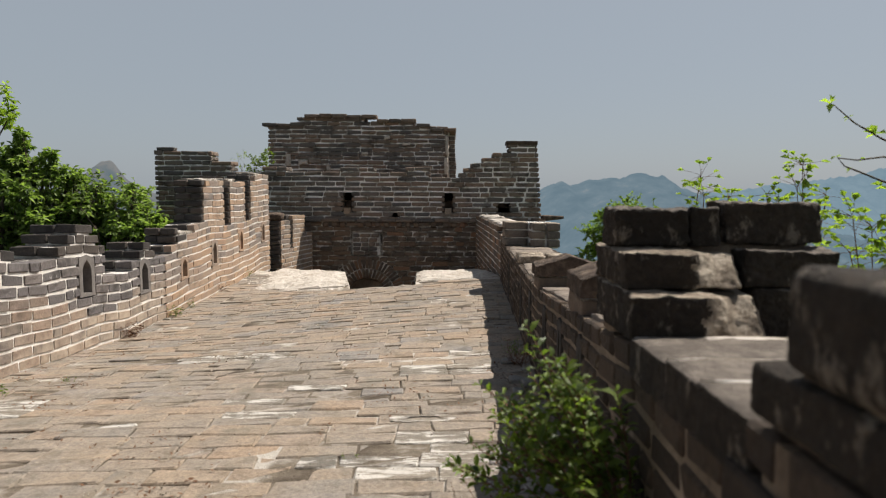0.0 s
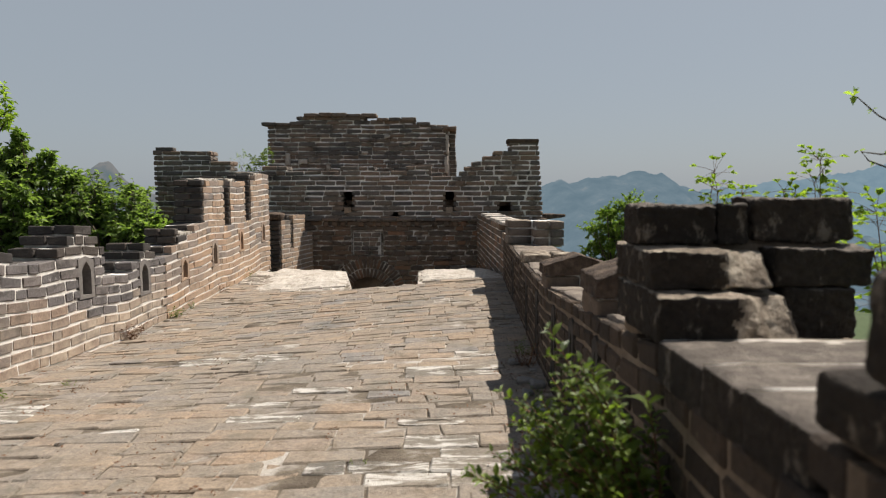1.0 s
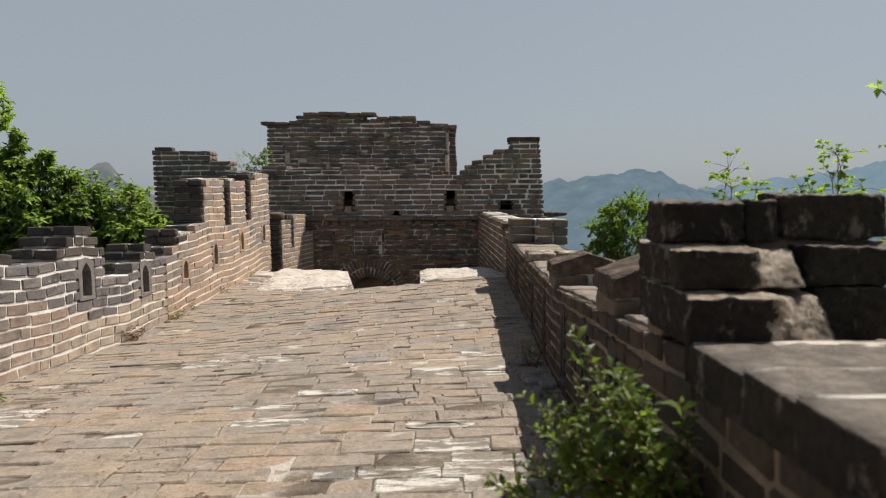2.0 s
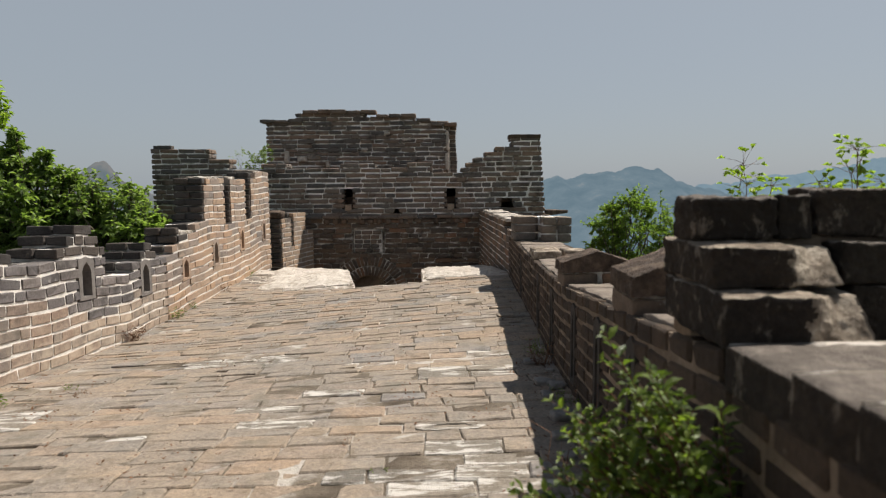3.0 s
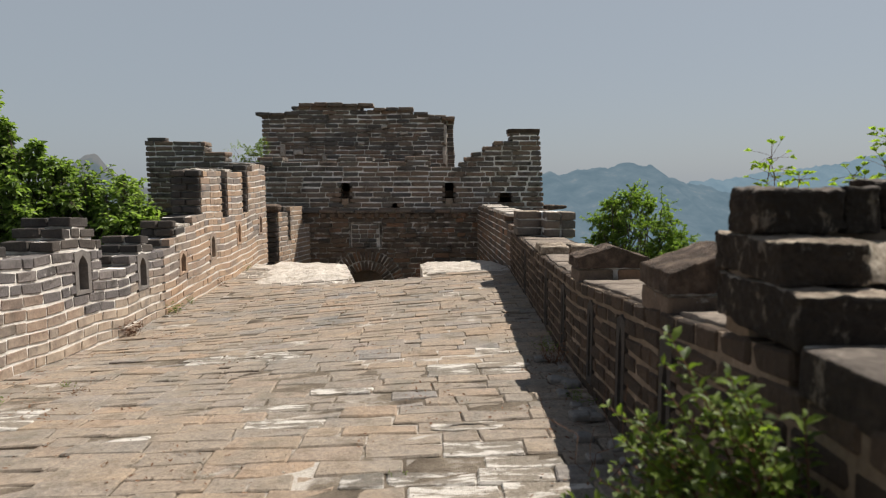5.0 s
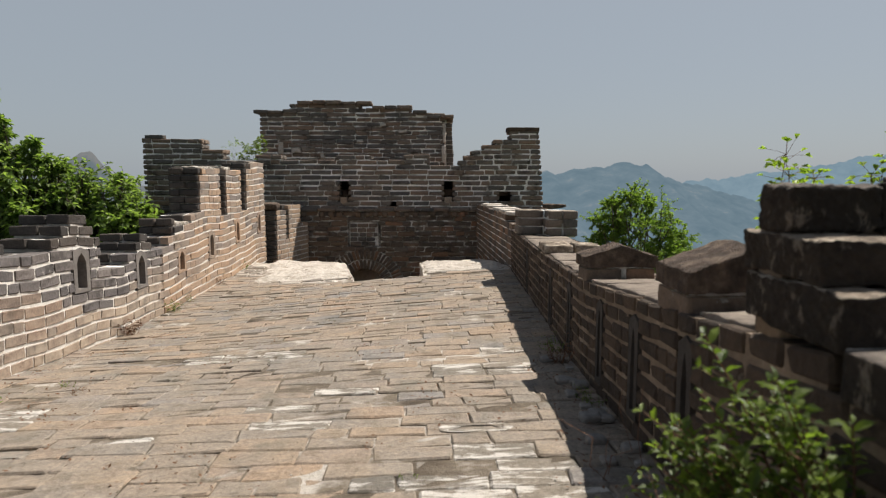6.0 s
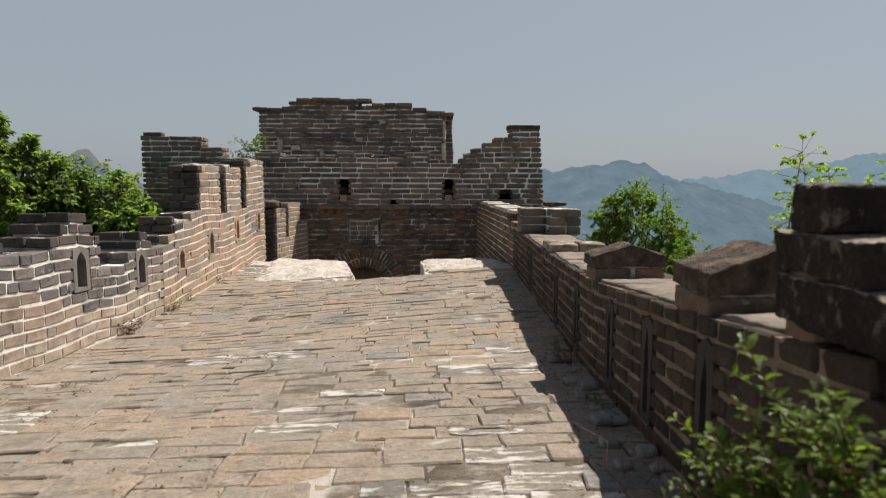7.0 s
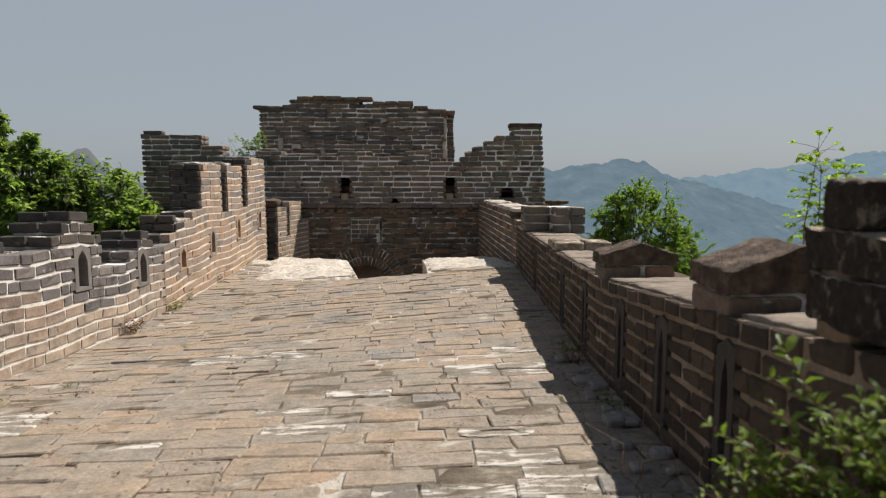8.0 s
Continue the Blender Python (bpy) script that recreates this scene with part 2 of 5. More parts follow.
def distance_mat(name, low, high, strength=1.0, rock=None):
    """A far mountain: the haze before it is painted in as glowing colour."""
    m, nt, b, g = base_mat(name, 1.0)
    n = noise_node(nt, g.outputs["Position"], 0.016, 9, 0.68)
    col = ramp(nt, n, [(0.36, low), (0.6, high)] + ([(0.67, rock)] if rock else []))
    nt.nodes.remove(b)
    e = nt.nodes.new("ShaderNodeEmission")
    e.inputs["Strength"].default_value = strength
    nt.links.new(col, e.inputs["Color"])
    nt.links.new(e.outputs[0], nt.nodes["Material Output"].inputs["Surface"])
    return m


# haze-blue emission per range, paler with distance
M_FAR_A = distance_mat("painted_haze_near_range", (0.098, 0.145, 0.178), (0.128, 0.176, 0.208), 1.0, (0.165, 0.20, 0.222))
M_FAR_B = distance_mat("painted_haze_far_range", (0.138, 0.202, 0.248), (0.164, 0.23, 0.274), 1.0)
M_FAR_L = distance_mat("painted_haze_rock_peak", (0.10, 0.13, 0.145), (0.18, 0.178, 0.175), 1.0)


# ---- building helpers ----
def part(name, bm, material, parent, label=""):
    me = bpy.data.meshes.new(name)
    if isinstance(bm, tuple):
        me.from_pydata(bm[0], [], bm[1])
    else:
        bm.to_mesh(me)
        bm.free()
    me.materials.append(material)
    ob = new(name, me)
    ob.parent = parent
    if label:
        ob["label"] = label
    return ob


def lerp_table(table, u):
    return float(np.interp(u, [a for a, _ in table], [b for _, b in table]))


def chamfer_box(l, d, h, c, rng=None, wob=0.0):
    """Vertices and faces of a box l x d x h, centred, with chamfered and slightly worn edges."""
    vs, idx = [], {}
    for sx in (-1, 1):
        for sy in (-1, 1):
            for sz in (-1, 1):
                j = [rng.uniform(-wob, wob) for _ in range(3)] if rng else (0, 0, 0)
                x, y, z = sx * l / 2 + j[0], sy * d / 2 + j[1], sz * h / 2 + j[2]
                cc = c * (rng.uniform(0.6, 1.7) if rng else 1)
                for ax in range(3):
                    p = [x, y, z]
                    for o in range(3):
                        if o != ax:
                            p[o] -= (sx, sy, sz)[o] * cc
                    idx[sx, sy, sz, ax] = len(vs)
                    vs.append(tuple(p))
    fs = []
    S = (-1, 1)
    for ax in range(3):
        o1, o2 = [a for a in range(3) if a != ax]
        for s in S:
            loop = []
            for a, b in ((-1, -1), (1, -1), (1, 1), (-1, 1)):
                k = [0, 0, 0]
                k[ax], k[o1], k[o2] = s, a, b
                loop.append(idx[(*k, ax)])
            fs.append(loop if (s > 0) != (ax == 1) else loop[::-1])
        for a in S:
            for b in S:
                k0, k1 = [0, 0, 0], [0, 0, 0]
                k0[ax], k1[ax] = -1, 1
                k0[o1] = k1[o1] = a
                k0[o2] = k1[o2] = b
                q = [idx[(*k0, o1)], idx[(*k1, o1)], idx[(*k1, o2)], idx[(*k0, o2)]]
                fs.append(q if (a * b > 0) == (ax == 1) else q[::-1])
    for sx in S:
        for sy in S:
            for sz in S:
                q = [idx[sx, sy, sz, 0], idx[sx, sy, sz, 1], idx[sx, sy, sz, 2]]
                fs.append(q if sx * sy * sz > 0 else q[::-1])
    return vs, fs


UNIT = {}


def unit_mesh(kind, material, i, l, d, h, c, wob):
    key = (kind, material.name, i)
    if key not in UNIT:
        rng = random.Random(len(kind) * 31 + i * 13 + 5)
        vs, fs = chamfer_box(l, d, h, c, rng, wob)
        me = bpy.data.meshes.new(kind)
        me.from_pydata(vs, [], fs)
        me.materials.append(material)
        UNIT[key] = me
    return UNIT[key]


def emit(bricks, name, parent, material, near, chamfer=0.008, wob=0.004, limit=300, restname=None, restlabel=""):
    """bricks: (matrix, l, d, h). The ones for which near(centre) is least become parts; the rest is one joined part."""
    order = sorted(range(len(bricks)), key=lambda i: near(bricks[i][0].translation))
    chosen = set(order[:limit])
    V, Fc = [], []
    rng = random.Random(11)
    for i, (m, l, d, h) in enumerate(bricks):
        if i in chosen:
            L = min((0.18, 0.27, 0.37, 0.45), key=lambda a: abs(a - l))
            me = unit_mesh("%s %g %g %g" % (name, L, round(d, 2), round(h, 2)), material, i % 5, L, d, h, chamfer, wob)
            ob = new(name, me)
            ob.parent = parent
            ob.matrix_basis = m @ Matrix.Diagonal((l / L, 1, 1, 1))
        else:
            vs, fs = chamfer_box(l, d, h, chamfer, rng, wob)
            o = len(V)
            V += [tuple(m @ Vector(v)) for v in vs]
            Fc += [[o + k for k in f] for f in fs]
    if V:
        ob = part(restname or name + "work", (V, Fc), material, parent, restlabel)
        ob["kind"] = "stuff"


def axes_at(P, u, w, h):
    p = Vector(P(u, w, h))
    e = (Vector(P(u + 0.05, w, h)) - Vector(P(u - 0.05, w, h))).normalized()
    n = (Vector(P(u, w + 0.05, h)) - p).normalized()
    z = e.cross(n).normalized()
    if z.z < 0:
        z = -z
    n = z.cross(e)
    m = Matrix((e, n, z)).transposed().to_4x4()
    m.translation = p
    return m


def intervals(k, u0, u1, ktop, holes, step=0.02):
    out, start = [], None
    n = int(round((u1 - u0) / step))
    for i in range(n + 1):
        u = u0 + i * step
        ok = i < n and k < ktop(u) - 0.35 and not any(a <= u < b and c <= k < d for a, b, c, d in holes)
        if ok and start is None:
            start = u
        if not ok and start is not None:
            if u - start > 0.05:
                out.append((start, u))
            start = None
    return out


def box_strip(V, Fc, P, a, b, w0, w1, h0, h1, seg=0.16):
    n = max(1, int((b - a) / seg))
    o = len(V)
    for i in range(n + 1):
        u = a + (b - a) * i / n
        for w, h in ((w0, h0), (w1, h0), (w1, h1), (w0, h1)):
            V.append(tuple(P(u, w, h)))
    for i in range(n):
        q = o + 4 * i
        for j in range(4):
            Fc.append([q + j, q + (j + 1) % 4, q + 4 + (j + 1) % 4, q + 4 + j])
    Fc.append([o + 3, o + 2, o + 1, o])
    e = o + 4 * n
    Fc.append([e, e + 1, e + 2, e + 3])


def masonry(parent, P, u0, u1, ktop, thick, hc, seed, material, mortar, near, holes=(), back=True, k0=0, lengths=((0.37, 3), (0.18, 1)),
            joint=0.012, recess=0.012, skin=0.18, through_top=False, limit=300, jit=0.004, kmax=60, hole_depth=0.4, wob=0.004, chamfer=0.008, old=None,
            upright=1.0, sway=0.0):
    """A coursed brick wall along P(u, w, h): a mortar core, and bricks on its faces."""
    rng = random.Random(seed)
    V, Fc, bricks, toned = [], [], [], {}
    inset, sink = recess + joint / 2 + 0.03, joint / 2 + 0.005
    for k in range(k0, kmax):
        iv = intervals(k, u0, u1, ktop, holes)
        iv_back = intervals(k, u0, u1, ktop, ())
        if not iv_back:
            continue
        for a, b in iv:
            box_strip(V, Fc, P, a + inset, b - inset, recess, thick - recess, k * hc - sink, (k + 1) * hc - sink)
        for ha, hb, ka, kb in holes:
            if hole_depth and ka <= k < kb:
                box_strip(V, Fc, P, ha - 0.02, hb + 0.02, hole_depth, thick - recess, k * hc - sink, (k + 1) * hc - sink)
        rows = [(iv, 0.0, skin, False)]
        if back:
            rows.append((iv_back if hole_depth else iv, thick - (thick - skin - joint), thick, True))
        for spans, w0, w1, isb in rows:
            for a, b in spans:
                u = a
                first = True
                while u < b - 0.03:
                    sizes = lengths(u) if callable(lengths) else lengths
                    l = rng.choices([x for x, _ in sizes], [x for _, x in sizes])[0] * rng.uniform(0.9, 1.07)
                    if first and k % 2:
                        l *= 0.5
                    first = False
                    if b - u - l < 0.09:
                        l = b - u
                    d = w1 - w0
                    mid = u + l / 2
                    if through_top and k + 1 >= ktop(mid) - 0.35:
                        if isb:
                            u += l
                            continue
                        l = min(b - u, 0.19 * rng.uniform(0.95, 1.05))
                        mid, d = u + l / 2, thick + rng.uniform(-0.01, 0.02)
                    ww = w0 + rng.uniform(-jit, jit) - (rng.uniform(0, 0.009) if rng.random() < 0.1 else 0)
                    m = axes_at(P, mid, ww + d / 2, (k + 0.5) * hc + rng.uniform(-0.003, 0.003) + sway * noise.noise((mid * 0.9, k * 0.37, seed)))
                    m = m @ Euler((rng.gauss(0, 0.006), rng.gauss(0, 0.008), rng.gauss(0, 0.008))).to_matrix().to_4x4()
                    kind = old(k, mid, isb) if old else None
                    (toned.setdefault(kind.name, (kind, []))[1] if kind else bricks).append((m, max(0.03, l - joint * upright - (0.008 if d > skin + 0.2 else 0)), d, (hc - joint) * (1 + (rng.uniform(-0.12, 0.06) if sway else 0))))
                    u += l
    part("mortar_core", (V, Fc), mortar, parent, "pale lime mortar filling the joints")["kind"] = "stuff"
    emit(bricks, "brick", parent, material, near, limit=limit, restname="brickwork", chamfer=chamfer, wob=wob)
    # holds old brick, and brick darkened to paint shade on merlon ends
    for kind, some in toned.values():
        emit(some, "weathered_brick", parent, kind, near, limit=limit // 2, restname="weathered_brickwork", chamfer=chamfer * 1.6, wob=wob * 1.6)


def empty(name, label, category="", kind="", group=""):
    return tagged(new(name), label, category, group, kind)


def worn_block(x0, x1, y0, y1, z0, z1, rough=0.012, seed=0, cuts=5, round_=0.25, shape=None):
    """A weathered brick or stone: subdivided, its edges worn round and its faces pitted."""
    bm = bmesh.new()
    bmesh.ops.create_cube(bm, size=2.0)
    bmesh.ops.subdivide_edges(bm, edges=bm.edges, cuts=cuts, use_grid_fill=True)
    c = Vector(((x0 + x1) / 2, (y0 + y1) / 2, (z0 + z1) / 2))
    s = Vector(((x1 - x0) / 2, (y1 - y0) / 2, (z1 - z0) / 2))
    lim = min(s) * round_
    for v in bm.verts:
        q = Vector((v.co.x * s.x, v.co.y * s.y, v.co.z * s.z))
        inner = Vector([math.copysign(max(0.0, abs(q[i]) - max(0.0, abs(q[i]) - (s[i] - lim))), q[i]) for i in range(3)])
        d = q - inner
        if d.length > lim:
            d = d.normalized() * lim
        q = inner + d
        n1 = noise.noise_vector((q + Vector((seed * 7.3, seed * 3.1, 0))) * 9.0)
        n2 = noise.noise_vector((q + Vector((seed * 1.3, 0, seed * 5.7))) * 34.0)
        q += n1 * rough + n2 * rough * 0.45
        if cuts > 16:
            q += noise.noise_vector((q + Vector((0, seed * 2.9, seed))) * 70.0) * rough * 0.42
        v.co = c + (shape(q, s) if shape else q)
    bmesh.ops.recalc_face_normals(bm, faces=bm.faces)
    for f in bm.faces:
        f.smooth = True
    return bm


def face_material(ob, material, test):
    """A second surface on those faces whose centre and normal pass the test."""
    ob.data.materials.append(material)
    for f in ob.data.polygons:
        if test(f.center, f.normal):
            f.material_index = 1


# ---- the plan ----
LEFT_Z = [(-2, 0.50), (0, 0.36), (3, 0.24), (4.7, 0.07), (6.6, -0.07), (8, -0.06), (10, -0.03), (12, 0.02), (15, 0.03)]
RIGHT_Z = [(-2, 0.55), (0, 0.47), (2.6, 0.37), (3.7, 0.30), (4.7, 0.26), (9.6, 0.23), (10.4, 0.17), (11.7, 0.01), (15, 0.0)]
TOWER_Y = 14.5


def left_x(y):
    return -3.30 - 0.016 * y


RIGHT_X = [(-2, 0.2), (0.7, 0.403), (1.43, 0.452), (1.86, 0.475), (2.7, 0.55), (4.25, 0.622), (6.1, 0.713), (8.5, 0.81), (15, 1.1)]


def right_x(y):
    return lerp_table(RIGHT_X, y)


def floor_z(x, y):
    u = min(1.0, max(0.0, (right_x(y) - x) / (right_x(y) - left_x(y))))
    s = u * u * (3 - 2 * u) * 0.4 + u * 0.6
    return lerp_table(RIGHT_Z, y) * (1 - s) + lerp_table(LEFT_Z, y) * s


# left parapet
def left_P(u, w, h):
    sag = 0.014 * math.sin(u * 2.1 + 1) + 0.009 * math.sin(u * 5.3 + h * 3)
    return (left_x(u) - w + 0.004 * math.sin(u * 3.1 + h * 2), u, lerp_table(LEFT_Z, u) - 0.1 + h + sag)


HC = 0.1
LEFT_TOP = [(-2.0, 11), (4.88, 10), (5.42, 11), (5.58, 12), (5.7, 13), (6.0, 12), (6.1, 11), (6.22, 8), (6.75, 9), (6.95, 10), (7.05, 11), (7.25, 10), (7.35, 9), (7.8, 10), (8.0, 11), (8.6, 12), (8.98, 17), (9.08, 18),
            (9.85, 11), (10.15, 17.5), (11.0, 11), (11.3, 18), (11.6, 19), (12.6, 19)]
LOOPS_L = [(5.87, 6, 10), (7.08, 5, 9), (8.22, 5, 8), (9.4, 5, 9), (10.72, 6, 10), (12.1, 6, 10)]


def top_of(table):
    us = [a for a, _ in table]

    def f(u):
        i = max(0, np.searchsorted(us, u, side="right") - 1)
        return table[i][1]
    return f


def loophole(parent, P, u, h0, h1, width, opening, material):
    """A stone slab with a pointed slit."""
    bm = bmesh.new()
    hw, ow = width / 2, opening / 2
    zs, zt = h0 + (h1 - h0) * 0.08, h0 + (h1 - h0) * 0.88
    zk = h0 + (h1 - h0) * 0.66
    inner = [(-ow, zs), (ow, zs), (ow, zk), (ow * 0.62, zk + (zt - zk) * 0.55), (0, zt), (-ow * 0.62, zk + (zt - zk) * 0.55), (-ow, zk)]
    outer = [(-hw, h0), (hw, h0), (hw, zk), (hw, h1 - 0.03), (0, h1), (-hw, h1 - 0.03), (-hw, zk)]
    va = [bm.verts.new(P(u + a, -0.004, b)) for a, b in outer]
    vb = [bm.verts.new(P(u + a, -0.004, b)) for a, b in inner]
    vc = [bm.verts.new(P(u + a * 0.8, 0.24, b)) for a, b in inner]
    vd = [bm.verts.new(P(u + a, 0.05, b)) for a, b in outer]
    n = len(outer)
    for i in range(n):
        j = (i + 1) % n
        bm.faces.new((va[i], va[j], vb[j], vb[i]))
        bm.faces.new((vb[i], vb[j], vc[j], vc[i]))
        bm.faces.new((vd[i], vd[j], va[j], va[i]))
    bmesh.ops.recalc_face_normals(bm, faces=bm.faces)
    return part("loophole_frame", bm, material, parent, "grey stone slab with a pointed slit")


left_wall = empty("wall_left", "low battlemented parapet of grey and tan brick, lime mortar joints", "wall", "structure")
HOLES_L = [(u - 0.12, u + 0.12, a, b) for u, a, b in LOOPS_L]
# back bricks go dark to paint the shade of merlon ends
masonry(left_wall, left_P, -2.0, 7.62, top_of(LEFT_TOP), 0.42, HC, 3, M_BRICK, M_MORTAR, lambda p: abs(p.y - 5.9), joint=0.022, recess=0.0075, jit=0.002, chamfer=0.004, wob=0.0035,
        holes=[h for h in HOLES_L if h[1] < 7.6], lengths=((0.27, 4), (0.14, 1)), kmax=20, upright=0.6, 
        old=lambda k, u, b: M_BRICK_OLD_SHADE if b or k >= 10 or (k == 9 and u > 6.2) else M_BRICK_GREY if k + 1.5 * math.sin(u * 2.3) > 5.2 else None)
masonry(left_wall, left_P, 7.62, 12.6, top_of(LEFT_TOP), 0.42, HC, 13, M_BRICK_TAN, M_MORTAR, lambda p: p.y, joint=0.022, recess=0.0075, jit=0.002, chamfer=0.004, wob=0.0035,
        holes=[h for h in HOLES_L if h[0] > 7.6], lengths=((0.36, 3), (0.19, 1)), kmax=20, upright=0.7, skin=0.1, old=lambda k, u, b: M_BRICK_OLD_SHADE if b or (k >= 10 and u < 8.5) else None)
for u, a, b in LOOPS_L:
    loophole(left_wall, left_P, u, a * HC, b * HC, 0.26, 0.15, M_LOOP if u < 8 else M_BRICK_TAN)


def merlon_end(parent, P, u, k0, k1, seed, thick=0.42):
    """Broken brick ends that close a merlon, its end shade painted into their dark colour."""
    rng = random.Random(seed)
    for k in range(k0, k1):
        w = 0.012
        cut = rng.uniform(0.16, 0.26) if k % 2 else rng.uniform(0.2, 0.3)
        for l in (cut, thick - 0.012 - cut):
            d = rng.uniform(0.09, 0.13)
            x, y, z = P(u - 0.008 + rng.uniform(-0.018, 0.012), w + l / 2, (k + 0.5) * HC)
            bm = worn_block(-l / 2 + 0.006, l / 2 - 0.006, -d / 2, d / 2, -HC / 2 + 0.007, HC / 2 - 0.007, 0.008, seed * 10 + k, 4, 0.3)
            bm.transform(Matrix.Translation((x, y + d / 2 - 0.02, z)) @ Matrix.Rotation(rng.gauss(0, 0.05), 4, "Z"))
            part("end_brick", bm, M_BRICK_OLD_SHADE, parent)
            w += l


for n, (u, k0, k1) in enumerate([(8.98, 12, 18), (10.15, 11, 17), (11.3, 11, 19), (8.0, 9, 12)]):
    merlon_end(left_wall, left_P, u, k0, k1, 40 + n)


# short parapet that steps inward beside the tower
def left_far_P(u, w, h):
    return (-3.47 + 0.235 * (u - 12.55) - w, u, -1.2 + h)


far_left = empty("wall_left_far", "short stepped brick parapet joining the tower", "wall", "structure")
LEFT_FAR = [(12.55, 10), (12.96, 21), (13.40, 15), (13.48, 21.5), (14.09, 17.6)]
# back skin darkened: painted shade where the merlons end
masonry(far_left, left_far_P, 12.55, 14.46, top_of(LEFT_FAR), 0.42, HC, 4, M_BRICK_TAN, M_MORTAR, lambda p: p.y, k0=0, lengths=((0.36, 2), (0.19, 1)), kmax=25, limit=200, joint=0.024, recess=0.007, jit=0.002, chamfer=0.005, upright=0.7, skin=0.1, old=lambda k, u, b: M_BRICK_OLD_SHADE if b else None)


for n, (u, k0, k1) in enumerate([(12.96, 11, 21), (13.48, 15, 21)]):
    merlon_end(far_left, left_far_P, u, k0, k1, 50 + n)


# right parapet
RIGHT_BASE = [(-2, 0.36), (0.7, 0.26), (1.4, 0.205), (2.7, 0.055), (4.2, -0.075), (6.1, -0.12), (9.2, -0.13)]
HR = 0.07875
HF = 0.105


def right_P(u, w, h):
    return (right_x(u) + w, u, lerp_table(RIGHT_BASE, u) + h)


RIGHT_TOP = [(-2.0, 12), (0.79, 10.7), (1.47, 12), (9.2, 12)]
LOOPS_R = [(2.34, 5, 11), (3.0, 5, 11), (3.66, 5, 11), (4.6, 5, 11), (5.5, 5, 11), (7.2, 5, 11)]
right_wall = empty("wall_right", "low shaded brick parapet with lime and dust in its joints", "wall", "structure")
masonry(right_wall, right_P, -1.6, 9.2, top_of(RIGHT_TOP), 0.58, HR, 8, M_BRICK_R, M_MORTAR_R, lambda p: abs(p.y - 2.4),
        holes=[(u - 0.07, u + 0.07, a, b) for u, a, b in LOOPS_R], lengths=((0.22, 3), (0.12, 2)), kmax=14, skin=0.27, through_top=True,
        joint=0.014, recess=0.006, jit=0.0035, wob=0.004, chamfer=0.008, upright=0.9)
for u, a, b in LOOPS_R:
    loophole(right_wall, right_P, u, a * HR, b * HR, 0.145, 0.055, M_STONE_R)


def right_far_P(u, w, h):
    return (0.86 - 0.022 * (u - 9.2) + w, u, -0.9 + h)


right_far = empty("wall_right_far", "brick parapet with whitened top joining the tower", "wall", "structure")
masonry(right_far, right_far_P, 9.2, 14.46, top_of([(9.2, 17), (9.9, 17), (9.91, 18), (14.5, 18)]), 0.55, HF, 9, M_BRICK_LOW, M_MORTAR_T, lambda p: p.y,
        lengths=((0.36, 2), (0.19, 2)), kmax=20, through_top=True, joint=0.015, recess=0.01, jit=0.003, limit=150)


for i, (u, l) in enumerate([(9.6, 0.5), (10.4, 0.35), (11.0, 0.6), (12.2, 0.4), (13.0, 0.5)]):
    xw = 0.86 - 0.022 * (u - 9.2)
    part("limed_cap", worn_block(xw + 0.0, xw + 0.4, u, u + l, 0.98, 1.03, 0.012, 200 + i, 4, 0.4), M_LIME, right_far, "whitened lump of lime mortar")

part("rounded_cap", worn_block(-3.86, -3.36, 12.92, 13.3, 0.9, 1.06, 0.02, 210, 6, 0.7), M_COPING, far_left, "rounded brown capping stone")

for i, (u0, u1, k, w0, w1) in enumerate([(9.1, 9.75, 18, 0.03, 0.4), (8.02, 8.55, 11, 0.02, 0.4), (10.2, 10.6, 18, 0.05, 0.35), (11.7, 12.3, 19, 0.05, 0.38)]):
    z = lerp_table(LEFT_Z, (u0 + u1) / 2) - 0.1 + k * HC
    part("lime_cap", worn_block(left_x(u0) - w1, left_x(u0) - w0, u0, u1, z - 0.03, z + 0.022, 0.02, 500 + i, 9, 0.5), M_LIMED, left_wall, "crumbling lime cap on the broken top")

# thick courses beside the low opening, their shade put into the brick colour
rng = random.Random(17)
for c, (end, z0, z1) in enumerate([(0.79, 1.206, 1.283), (0.71, 1.289, 1.415)]):
    y1 = end
    while y1 > -1.5:
        y0 = y1 - rng.uniform(0.33, 0.38)
        lift = lerp_table(RIGHT_BASE, (y0 + y1) / 2) - lerp_table(RIGHT_BASE, 0.7)
        xa = right_x((y0 + y1) / 2) + rng.uniform(-0.004, 0.004)
        split = xa + rng.uniform(0.26, 0.32)
        for a, b in ((xa, split - 0.006), (split + 0.006, xa + 0.58)):
            part("thick_brick", worn_block(a, b, y0, y1 - 0.012, z0 + lift, z1 + lift, 0.006, 440 + c * 30 + int(y1 * 9), 17, 0.36), M_BLOCK, right_wall, "thick brick with shade put into its dark colour")
        part("lime_joint", worn_block(xa + 0.02, xa + 0.55, y0 - 0.02, y1 - 0.03, z0 + lift - 0.01, z1 + lift - 0.012, 0.003, 460 + c, 3, 0.1), M_MORTAR_R, right_wall, "dusty mortar joint")
        y1 = y0

